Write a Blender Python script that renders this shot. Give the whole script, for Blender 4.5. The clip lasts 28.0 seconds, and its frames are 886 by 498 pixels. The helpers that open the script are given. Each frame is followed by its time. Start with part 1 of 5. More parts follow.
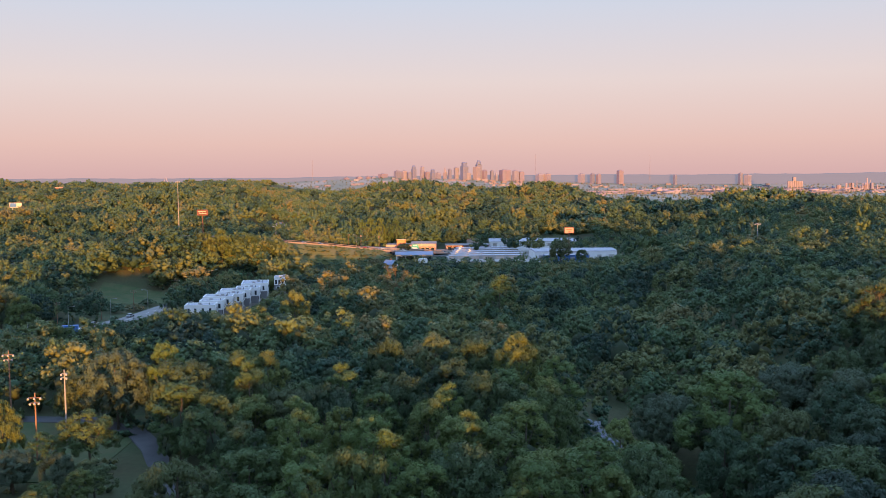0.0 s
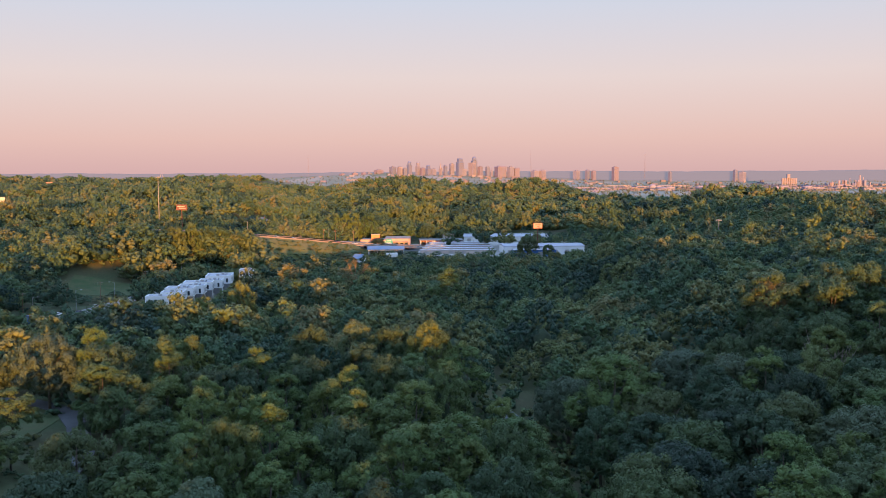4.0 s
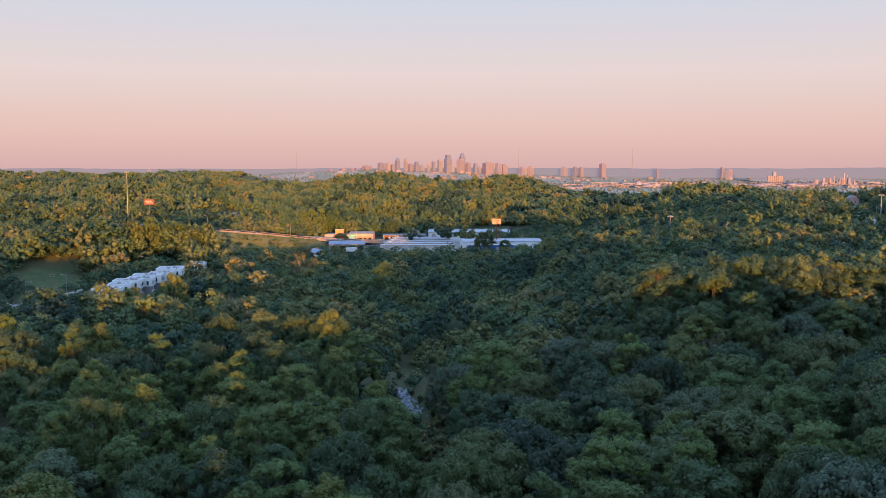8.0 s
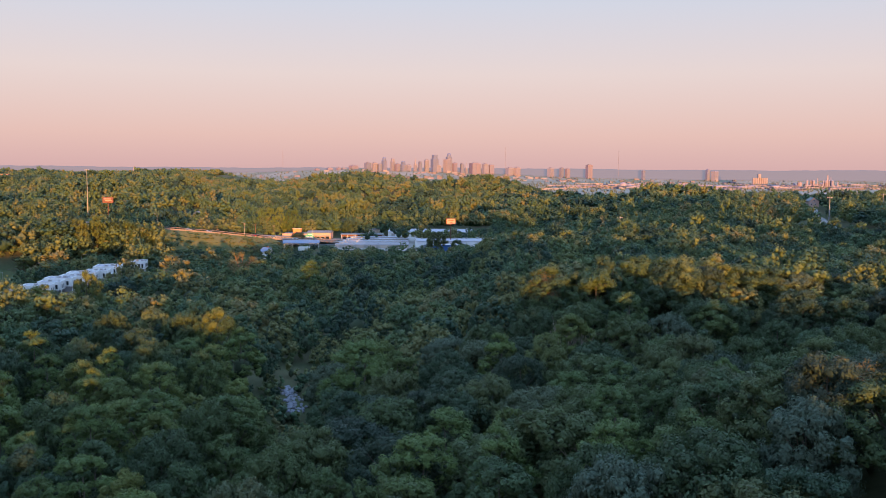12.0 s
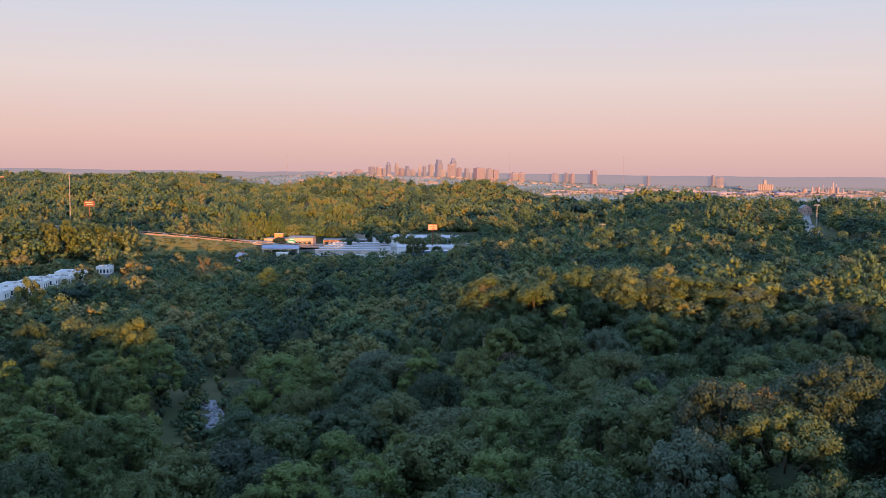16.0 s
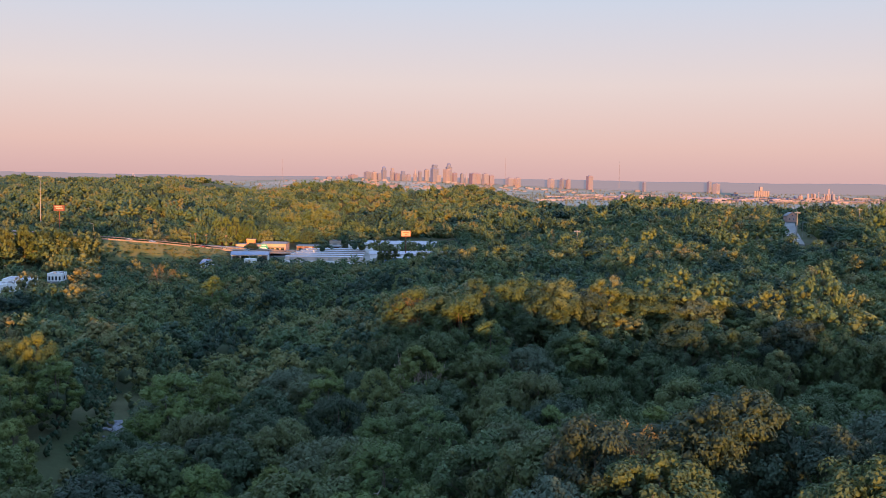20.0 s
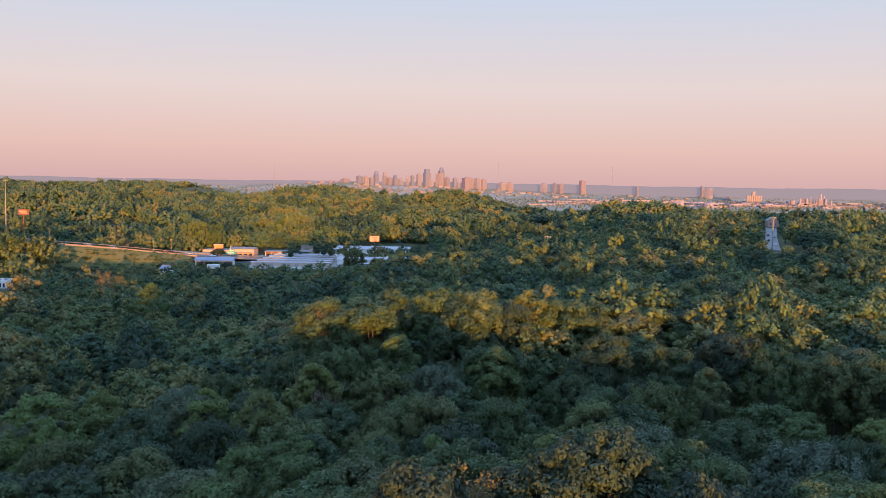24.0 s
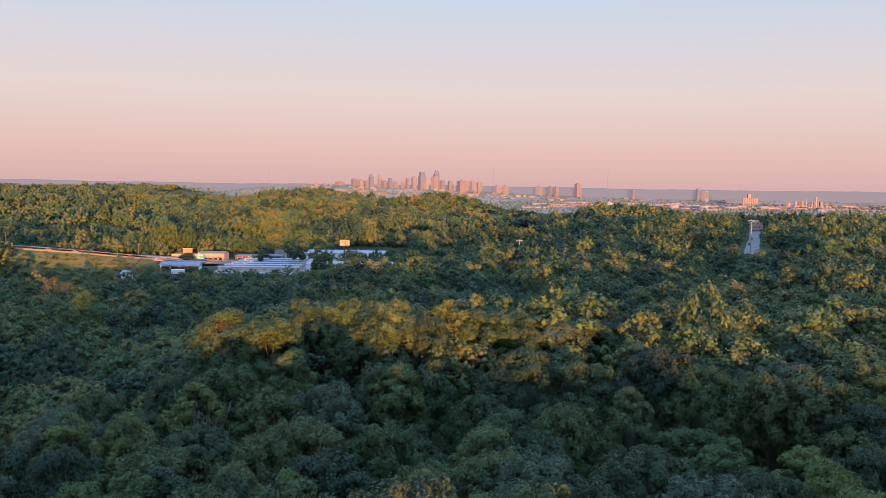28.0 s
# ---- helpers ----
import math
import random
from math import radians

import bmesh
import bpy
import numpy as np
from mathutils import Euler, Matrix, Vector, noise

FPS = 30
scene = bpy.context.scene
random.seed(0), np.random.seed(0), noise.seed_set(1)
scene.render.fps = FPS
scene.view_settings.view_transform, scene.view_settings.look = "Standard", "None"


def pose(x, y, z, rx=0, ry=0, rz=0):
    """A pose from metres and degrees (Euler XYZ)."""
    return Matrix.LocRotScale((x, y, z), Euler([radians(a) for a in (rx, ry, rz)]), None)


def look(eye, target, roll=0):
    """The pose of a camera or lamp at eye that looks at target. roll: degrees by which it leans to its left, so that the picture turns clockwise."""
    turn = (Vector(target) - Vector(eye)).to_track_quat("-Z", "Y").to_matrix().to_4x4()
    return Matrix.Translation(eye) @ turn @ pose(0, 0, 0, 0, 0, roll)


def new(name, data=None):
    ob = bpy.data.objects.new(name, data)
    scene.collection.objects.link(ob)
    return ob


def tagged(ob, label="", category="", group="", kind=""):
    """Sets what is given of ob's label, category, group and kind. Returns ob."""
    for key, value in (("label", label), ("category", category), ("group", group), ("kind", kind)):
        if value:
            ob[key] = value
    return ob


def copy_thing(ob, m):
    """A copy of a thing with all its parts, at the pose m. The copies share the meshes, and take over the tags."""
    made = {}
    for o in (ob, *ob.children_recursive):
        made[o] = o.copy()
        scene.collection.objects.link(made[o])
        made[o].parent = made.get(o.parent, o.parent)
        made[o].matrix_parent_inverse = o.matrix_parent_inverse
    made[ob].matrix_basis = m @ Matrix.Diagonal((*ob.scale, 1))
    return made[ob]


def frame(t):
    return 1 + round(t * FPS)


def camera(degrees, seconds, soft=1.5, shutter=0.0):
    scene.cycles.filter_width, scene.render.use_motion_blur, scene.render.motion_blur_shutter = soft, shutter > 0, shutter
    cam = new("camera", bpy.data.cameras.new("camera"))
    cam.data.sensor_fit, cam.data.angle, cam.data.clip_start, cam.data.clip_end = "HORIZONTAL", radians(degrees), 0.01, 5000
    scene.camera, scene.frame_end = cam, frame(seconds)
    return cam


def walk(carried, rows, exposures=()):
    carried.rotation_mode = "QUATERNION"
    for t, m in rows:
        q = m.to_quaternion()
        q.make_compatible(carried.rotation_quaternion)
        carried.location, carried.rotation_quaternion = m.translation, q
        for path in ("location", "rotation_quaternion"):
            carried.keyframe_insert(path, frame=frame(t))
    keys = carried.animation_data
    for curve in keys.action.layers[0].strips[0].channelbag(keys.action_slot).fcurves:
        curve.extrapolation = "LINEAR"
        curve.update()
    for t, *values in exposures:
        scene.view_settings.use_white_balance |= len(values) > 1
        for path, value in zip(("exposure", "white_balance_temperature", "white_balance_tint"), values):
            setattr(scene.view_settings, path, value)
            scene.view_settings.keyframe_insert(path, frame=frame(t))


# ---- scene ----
cam = camera(51.9, 28.0, soft=0.7)
METRES, EYE, TILT, LEAN, TURN = 170.0, 80.0, -4.6, 0.45, 0.0
ROWS = [
    (0.0, 0.0, 0.0, 0.0, 0.0, 0.0, -0.0),
    (0.5, 0.0112, -0.0119, -0.0007, 0.03, -0.03, -0.03),
    (1.0, 0.0237, -0.0231, -0.0016, 0.05, -0.05, -0.02),
    (1.5, 0.038, -0.0335, -0.0023, 0.05, -0.07, -0.06),
    (2.0, 0.0531, -0.0432, -0.0028, 0.02, -0.09, -0.09),
    (2.5, 0.0692, -0.0526, -0.0034, -0.0, -0.12, -0.12),
    (3.0, 0.0851, -0.0614, -0.0043, -0.03, -0.15, -0.14),
    (3.5, 0.1016, -0.0699, -0.0049, -0.04, -0.2, -0.15),
    (5.5, 0.1672, -0.1036, -0.0076, -0.17, -0.34, -0.25),
    (6.0, 0.1838, -0.1123, -0.0084, -0.22, -0.37, -0.25),
    (6.5, 0.2007, -0.1204, -0.0091, -0.27, -0.4, -0.28),
    (7.0, 0.2184, -0.1286, -0.0095, -0.34, -0.42, -0.31),
    (7.5, 0.2367, -0.136, -0.01, -0.42, -0.44, -0.34),
    (8.0, 0.2557, -0.1425, -0.0105, -0.55, -0.47, -0.36),
    (8.5, 0.276, -0.1481, -0.0106, -0.69, -0.49, -0.41),
    (9.0, 0.2972, -0.1526, -0.0109, -0.84, -0.51, -0.45),
    (9.5, 0.3188, -0.1558, -0.0108, -0.99, -0.52, -0.51),
    (10.0, 0.3402, -0.1577, -0.0107, -1.11, -0.53, -0.56),
    (10.5, 0.3613, -0.1579, -0.0105, -1.2, -0.52, -0.61),
    (11.0, 0.3809, -0.1572, -0.0103, -1.2, -0.51, -0.63),
    (11.5, 0.3988, -0.1557, -0.0102, -1.16, -0.49, -0.66),
    (12.0, 0.4151, -0.1529, -0.0099, -1.1, -0.47, -0.69),
    (12.5, 0.4301, -0.1494, -0.0092, -1.04, -0.46, -0.72),
    (14.5, 0.4869, -0.1219, -0.0058, -0.83, -0.33, -0.93),
    (15.0, 0.5001, -0.1121, -0.0046, -0.77, -0.26, -0.96),
    (15.5, 0.5132, -0.1019, -0.0032, -0.7, -0.23, -0.98),
    (16.0, 0.5261, -0.0916, -0.0019, -0.64, -0.18, -1.02),
    (16.5, 0.539, -0.081, -0.0007, -0.6, -0.14, -1.06),
    (17.0, 0.552, -0.0707, 0.0007, -0.59, -0.09, -1.1),
    (17.5, 0.5652, -0.06, 0.002, -0.59, -0.04, -1.13),
    (18.0, 0.5783, -0.0491, 0.0031, -0.61, -0.0, -1.15),
    (18.5, 0.5915, -0.0384, 0.0043, -0.63, 0.04, -1.19),
    (19.0, 0.6048, -0.0277, 0.0054, -0.65, 0.08, -1.2),
    (19.5, 0.6181, -0.0167, 0.0065, -0.69, 0.11, -1.22),
    (20.0, 0.6314, -0.0059, 0.0076, -0.73, 0.14, -1.24),
    (20.5, 0.6448, 0.005, 0.0087, -0.77, 0.18, -1.26),
    (21.0, 0.6582, 0.0158, 0.0096, -0.81, 0.22, -1.26),
    (21.5, 0.6716, 0.0268, 0.0107, -0.84, 0.25, -1.27),
    (23.5, 0.7257, 0.0726, 0.0137, -0.97, 0.4, -1.28),
    (24.0, 0.7392, 0.0834, 0.0149, -0.99, 0.43, -1.28),
    (24.5, 0.7526, 0.0944, 0.0158, -1.02, 0.45, -1.28),
    (25.0, 0.766, 0.1056, 0.0168, -1.04, 0.47, -1.28),
    (25.5, 0.7795, 0.1167, 0.0178, -1.05, 0.49, -1.27),
    (26.0, 0.7928, 0.1277, 0.0187, -1.06, 0.52, -1.27),
    (26.5, 0.8061, 0.139, 0.0197, -1.07, 0.53, -1.25),
    (27.0, 0.8193, 0.1502, 0.0206, -1.08, 0.56, -1.25),
    (27.5, 0.8326, 0.1614, 0.0215, -1.08, 0.59, -1.23),
    (28.0, 0.8459, 0.1725, 0.0225, -1.08, 0.62, -1.22),
]
walk(cam, [(t, pose(0, 0, EYE, TILT, LEAN, TURN) @ pose(METRES * x, METRES * y, METRES * z, 90 + pitch, roll, yaw)) for t, x, y, z, yaw, pitch, roll in ROWS])


# ---- sky and sun ----
SUN_AZ = (-0.16, 0.987)          # the way the light travels over the ground
SUN_ELEV = radians(2.5)
world = bpy.data.worlds.new("evening_sky")
scene.world = world
world.use_nodes = True
wn, wl = world.node_tree.nodes, world.node_tree.links
bg = wn["Background"]
sky = wn.new("ShaderNodeTexSky")
sky.sky_type = "NISHITA"
sky.sun_disc = False
sky.sun_elevation = SUN_ELEV
sky.sun_rotation = math.atan2(-SUN_AZ[0], -SUN_AZ[1])
geo_in = wn.new("ShaderNodeTexCoord")
sep = wn.new("ShaderNodeSeparateXYZ")
wl.new(geo_in.outputs["Generated"], sep.inputs[0])
ramp = wn.new("ShaderNodeValToRGB")
wl.new(sep.outputs["Z"], ramp.inputs[0])
SKY_STOPS = [(0.0, (0.66, 0.42, 0.42)), (0.035, (0.74, 0.50, 0.47)), (0.10, (0.75, 0.62, 0.62)),
             (0.19, (0.58, 0.63, 0.76)), (0.40, (0.68, 1.00, 1.56)), (1.0, (0.66, 1.10, 1.92))]
while len(ramp.color_ramp.elements) < len(SKY_STOPS):
    ramp.color_ramp.elements.new(0.5)
for el, (p, c) in zip(ramp.color_ramp.elements, SKY_STOPS):
    el.position, el.color = p, (*c, 1)
scale_sky = wn.new("ShaderNodeVectorMath")
scale_sky.operation = "SCALE"
scale_sky.inputs["Scale"].default_value = 0.02
wl.new(sky.outputs[0], scale_sky.inputs[0])
add_sky = wn.new("ShaderNodeVectorMath")
add_sky.operation = "ADD"
wl.new(scale_sky.outputs[0], add_sky.inputs[0])
wl.new(ramp.outputs[0], add_sky.inputs[1])
wl.new(add_sky.outputs[0], bg.inputs["Color"])
bg.inputs["Strength"].default_value = 0.314

sun_data = bpy.data.lights.new("sun", "SUN")
sun_data.energy, sun_data.angle, sun_data.color = 4.2, radians(0.6), (1.0, 0.43, 0.10)
sun = new("sun", sun_data)
sun.matrix_world = look((0, 0, 300), (SUN_AZ[0], SUN_AZ[1], 300 - math.tan(SUN_ELEV)))
scene.view_settings.exposure = 1.68


# ---- materials ----
def mat(name, base, rough=0.8, metal=0.0, vary=0.25, scale=1.0, bump=0.2, second=None, spec=0.3):
    """A surface with large stains, fine grain and relief; second: a colour that shows in patches."""
    m = bpy.data.materials.new(name)
    m.use_nodes = True
    n, l = m.node_tree.nodes, m.node_tree.links
    p = n["Principled BSDF"]
    p.inputs["Roughness"].default_value, p.inputs["Metallic"].default_value = rough, metal
    p.inputs["Specular IOR Level"].default_value = spec
    tc = n.new("ShaderNodeTexCoord")
    big, fine = n.new("ShaderNodeTexNoise"), n.new("ShaderNodeTexNoise")
    big.inputs["Scale"].default_value, big.inputs["Detail"].default_value = 0.35 * scale, 4
    fine.inputs["Scale"].default_value, fine.inputs["Detail"].default_value = 6.0 * scale, 5
    l.new(tc.outputs["Object"], big.inputs["Vector"])
    l.new(tc.outputs["Object"], fine.inputs["Vector"])
    mix = n.new("ShaderNodeMix")
    mix.data_type = "RGBA"
    dark = tuple(c * (1 - vary) for c in base)
    mix.inputs["A"].default_value = (*(second or dark), 1)
    mix.inputs["B"].default_value = (*base, 1)
    cr = n.new("ShaderNodeMapRange")
    cr.inputs["From Min"].default_value, cr.inputs["From Max"].default_value = 0.35, 0.62
    l.new(big.outputs["Fac"], cr.inputs["Value"])
    l.new(cr.outputs[0], mix.inputs["Factor"])
    mul = n.new("ShaderNodeMix")
    mul.data_type, mul.blend_type = "RGBA", "MULTIPLY"
    mul.inputs["Factor"].default_value = 1.0
    g = n.new("ShaderNodeMapRange")
    g.inputs["To Min"].default_value, g.inputs["To Max"].default_value = 1 - vary, 1 + vary * 0.6
    l.new(fine.outputs["Fac"], g.inputs["Value"])
    l.new(mix.outputs["Result"], mul.inputs["A"])
    l.new(g.outputs[0], mul.inputs["B"])
    l.new(mul.outputs["Result"], p.inputs["Base Color"])
    if bump:
        b = n.new("ShaderNodeBump")
        b.inputs["Strength"].default_value, b.inputs["Distance"].default_value = bump, 0.05 / scale
        l.new(fine.outputs["Fac"], b.inputs["Height"])
        l.new(b.outputs[0], p.inputs["Normal"])
    return m


def leaf_mat(name, stops, by_object=True, glow=0.34, relief=(2.4, 0.3)):
    """Foliage: hue by tree, then by patch and leaf; part of the light comes through the leaves."""
    m = bpy.data.materials.new(name)
    m.use_nodes = True
    n, l = m.node_tree.nodes, m.node_tree.links
    p = n["Principled BSDF"]
    p.inputs["Roughness"].default_value = 0.55
    p.inputs["Specular IOR Level"].default_value = 0.3
    if by_object:
        src = n.new("ShaderNodeObjectInfo").outputs["Random"]
    else:
        a = n.new("ShaderNodeAttribute")
        a.attribute_name = "tint"
        src = a.outputs["Fac"]
    r = n.new("ShaderNodeValToRGB")
    while len(r.color_ramp.elements) < len(stops):
        r.color_ramp.elements.new(0.5)
    for el, (pos, c) in zip(r.color_ramp.elements, stops):
        el.position, el.color = pos, (*c, 1)
    l.new(src, r.inputs[0])
    isl = n.new("ShaderNodeNewGeometry")
    g = n.new("ShaderNodeMapRange")
    g.inputs["To Min"].default_value, g.inputs["To Max"].default_value = 0.88, 1.12
    l.new(isl.outputs["Random Per Island"], g.inputs["Value"])
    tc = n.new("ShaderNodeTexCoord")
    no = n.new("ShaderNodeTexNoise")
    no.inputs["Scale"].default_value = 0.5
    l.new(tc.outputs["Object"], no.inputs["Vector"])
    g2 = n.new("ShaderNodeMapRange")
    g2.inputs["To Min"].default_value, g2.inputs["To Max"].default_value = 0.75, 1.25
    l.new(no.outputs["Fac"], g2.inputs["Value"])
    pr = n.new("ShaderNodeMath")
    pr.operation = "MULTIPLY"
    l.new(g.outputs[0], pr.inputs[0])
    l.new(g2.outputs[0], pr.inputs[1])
    mul = n.new("ShaderNodeMix")
    mul.data_type, mul.blend_type = "RGBA", "MULTIPLY"
    mul.inputs["Factor"].default_value = 1.0
    l.new(r.outputs[0], mul.inputs["A"])
    l.new(pr.outputs[0], mul.inputs["B"])
    l.new(mul.outputs["Result"], p.inputs["Base Color"])
    fine = n.new("ShaderNodeTexNoise")
    fine.inputs["Scale"].default_value, fine.inputs["Detail"].default_value = relief[0], 4
    l.new(tc.outputs["Object"], fine.inputs["Vector"])
    bp = n.new("ShaderNodeBump")
    bp.inputs["Strength"].default_value, bp.inputs["Distance"].default_value = 0.9, relief[1]
    l.new(fine.outputs["Fac"], bp.inputs["Height"])
    l.new(bp.outputs[0], p.inputs["Normal"])
    tr = n.new("ShaderNodeBsdfTranslucent")
    l.new(mul.outputs["Result"], tr.inputs["Color"])
    ms = n.new("ShaderNodeMixShader")
    ms.inputs["Fac"].default_value = glow
    l.new(p.outputs[0], ms.inputs[1])
    l.new(tr.outputs[0], ms.inputs[2])
    l.new(ms.outputs[0], n["Material Output"].inputs["Surface"])
    return m


def glass(name, tint=(0.03, 0.04, 0.05)):
    m = mat(name, tint, rough=0.08, vary=0.1, bump=0, spec=0.6)
    return m


GREENS = [(0.0, (0.030, 0.064, 0.046)), (0.2, (0.050, 0.098, 0.060)), (0.45, (0.082, 0.142, 0.068)), (0.65, (0.126, 0.172, 0.068)),
          (0.85, (0.170, 0.182, 0.072)), (1.0, (0.185, 0.176, 0.080))]
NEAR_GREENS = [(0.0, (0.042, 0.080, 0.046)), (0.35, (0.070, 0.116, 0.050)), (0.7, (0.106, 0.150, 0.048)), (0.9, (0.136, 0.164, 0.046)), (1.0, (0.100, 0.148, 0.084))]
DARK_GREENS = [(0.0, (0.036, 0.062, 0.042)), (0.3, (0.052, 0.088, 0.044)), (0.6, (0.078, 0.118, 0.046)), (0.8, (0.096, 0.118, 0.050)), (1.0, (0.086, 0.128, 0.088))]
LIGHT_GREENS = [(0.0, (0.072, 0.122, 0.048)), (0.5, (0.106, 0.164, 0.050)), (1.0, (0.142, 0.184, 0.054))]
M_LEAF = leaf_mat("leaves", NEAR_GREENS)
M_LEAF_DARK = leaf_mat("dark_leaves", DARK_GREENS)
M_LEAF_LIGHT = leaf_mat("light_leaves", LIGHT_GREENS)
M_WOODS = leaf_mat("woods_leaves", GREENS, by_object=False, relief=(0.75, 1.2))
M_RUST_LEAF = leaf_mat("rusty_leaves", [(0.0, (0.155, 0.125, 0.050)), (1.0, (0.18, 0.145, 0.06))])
# dark colour of the solid crown cores, painting the shade between leaf clumps
M_CORE_SHADE = mat("crown_core_shade", (0.052, 0.074, 0.042), 1.0, vary=0.3, scale=0.8, bump=0)
M_BARK = mat("bark", (0.10, 0.085, 0.065), 0.95, scale=2, bump=0.6)
M_DEADWOOD = mat("dead_wood", (0.32, 0.28, 0.24), 0.9, scale=2, bump=0.4)
M_GROUND = mat("forest_floor", (0.050, 0.066, 0.028), 1.0, vary=0.4, scale=0.15, second=(0.075, 0.070, 0.034))
M_GRASS = mat("grass", (0.052, 0.080, 0.030), 1.0, vary=0.3, scale=0.6, second=(0.085, 0.088, 0.040), bump=0.5)
M_DRYGRASS = mat("dry_grass", (0.13, 0.125, 0.055), 1.0, vary=0.3, scale=0.4, second=(0.11, 0.12, 0.04), bump=0.5)
M_ASPHALT = mat("asphalt", (0.09, 0.09, 0.095), 0.9, vary=0.2, scale=0.7)
M_CONCRETE = mat("concrete", (0.34, 0.32, 0.30), 0.85, vary=0.18, scale=0.8)
M_PALE_ROAD = mat("worn_concrete_road", (0.24, 0.23, 0.225), 0.9, vary=0.15, scale=0.5)
# concrete with the pink of low sun and sky mixed into its colour
M_SUNTINT_ROAD = mat("sun_tinted_concrete_road", (0.30, 0.225, 0.19), 0.9, vary=0.15, scale=0.5)
M_PAINT = mat("road_paint", (0.7, 0.68, 0.62), 0.7, vary=0.2)
M_WHITE = mat("white_siding", (0.70, 0.71, 0.72), 0.7, vary=0.08, scale=0.6, bump=0.1)
M_WHITE_ROOF = mat("white_roofing", (0.38, 0.38, 0.43), 0.75, vary=0.12, scale=0.5)
M_BRICK = mat("red_brick", (0.26, 0.10, 0.07), 0.85, vary=0.25, scale=2)
M_GLASS = glass("window_glass")
M_DARK = mat("dark_trim", (0.05, 0.05, 0.055), 0.6)
M_TAN = mat("tan_stucco", (0.50, 0.32, 0.27), 0.85, vary=0.12)
M_ORANGE = mat("orange_sign", (0.55, 0.20, 0.09), 0.5, vary=0.12)
M_TEAL = mat("green_sign", (0.05, 0.34, 0.26), 0.5, vary=0.1)
M_BLUE_ROOF = mat("blue_metal_roof", (0.16, 0.22, 0.34), 0.45, metal=0.3, vary=0.12)
M_GREY_ROOF = mat("grey_roof", (0.20, 0.20, 0.21), 0.85, vary=0.2)
M_METAL = mat("galvanised_steel", (0.42, 0.42, 0.42), 0.45, metal=0.7, vary=0.15)
M_STEEL = mat("painted_grey_steel", (0.26, 0.26, 0.27), 0.6, vary=0.15)
M_RUST = mat("rust_red_steel", (0.21, 0.085, 0.062), 0.6, metal=0.2, vary=0.2)
M_POLE = mat("weathered_pole", (0.24, 0.14, 0.09), 0.9, vary=0.25, scale=3)
M_LAMP = mat("lamp_glass", (0.38, 0.38, 0.38), 0.2, vary=0.05, bump=0)
M_CREAM = mat("cream_panel", (0.54, 0.46, 0.41), 0.5, vary=0.12)
M_PEACH = mat("faded_peach_panel", (0.40, 0.22, 0.19), 0.5, vary=0.15)
M_BLUE = mat("blue_paint", (0.06, 0.16, 0.42), 0.45, vary=0.1)
M_SIGNFACE = mat("faded_sign_face", (0.16, 0.075, 0.065), 0.6, vary=0.3, scale=1.5)
M_RED = mat("red_paint", (0.36, 0.035, 0.03), 0.4, vary=0.1)
M_BLACK = mat("black_rubber", (0.02, 0.02, 0.02), 0.8, vary=0.1)
M_SILVER = mat("silver_paint", (0.42, 0.43, 0.45), 0.35, metal=0.4, vary=0.05)
M_WATER = mat("creek_water", (0.03, 0.04, 0.045), 0.04, vary=0.2, bump=0.05, spec=0.5)
M_STONE = mat("creek_stone", (0.27, 0.28, 0.33), 0.95, vary=0.3, scale=1.5, bump=0.6)
# far walls and roofs: distance haze is mixed into these lavender base colours
M_CITY = [mat("hazed_pale_stone_tower", (0.205, 0.200, 0.285), 0.8, vary=0.1, scale=0.02, bump=0),
          mat("hazed_rose_stone_tower", (0.185, 0.155, 0.225), 0.8, vary=0.1, scale=0.02, bump=0),
          mat("hazed_blue_glass_tower", (0.125, 0.150, 0.270), 0.7, vary=0.12, scale=0.02, bump=0),
          mat("hazed_sand_tower", (0.235, 0.205, 0.255), 0.8, vary=0.1, scale=0.02, bump=0),
          mat("hazed_grey_tower", (0.150, 0.155, 0.250), 0.7, vary=0.1, scale=0.02, bump=0)]
M_FARPALE = mat("hazed_pale_sheet", (0.270, 0.235, 0.310), 0.8, vary=0.15, scale=0.05, bump=0)
M_FARROSE = mat("hazed_brick", (0.175, 0.145, 0.185), 0.8, vary=0.15, scale=0.05, bump=0)
M_FARGREY = mat("hazed_grey_roofing", (0.125, 0.135, 0.200), 0.8, vary=0.15, scale=0.05, bump=0)
# leaf tones lifted and greyed to carry the haze over the plain
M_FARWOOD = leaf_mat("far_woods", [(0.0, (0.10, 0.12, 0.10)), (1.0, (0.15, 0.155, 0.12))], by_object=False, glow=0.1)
# last hills: emission paints the lavender haze onto the backdrop
M_HAZE = bpy.data.materials.new("glowing_haze_hills")
M_HAZE.use_nodes = True
hn = M_HAZE.node_tree.nodes
hn["Principled BSDF"].inputs["Base Color"].default_value = (0.02, 0.02, 0.025, 1)
hn["Principled BSDF"].inputs["Roughness"].default_value = 1.0
hn["Principled BSDF"].inputs["Emission Color"].default_value = (0.080, 0.074, 0.094, 1)
hn["Principled BSDF"].inputs["Emission Strength"].default_value = 1.0


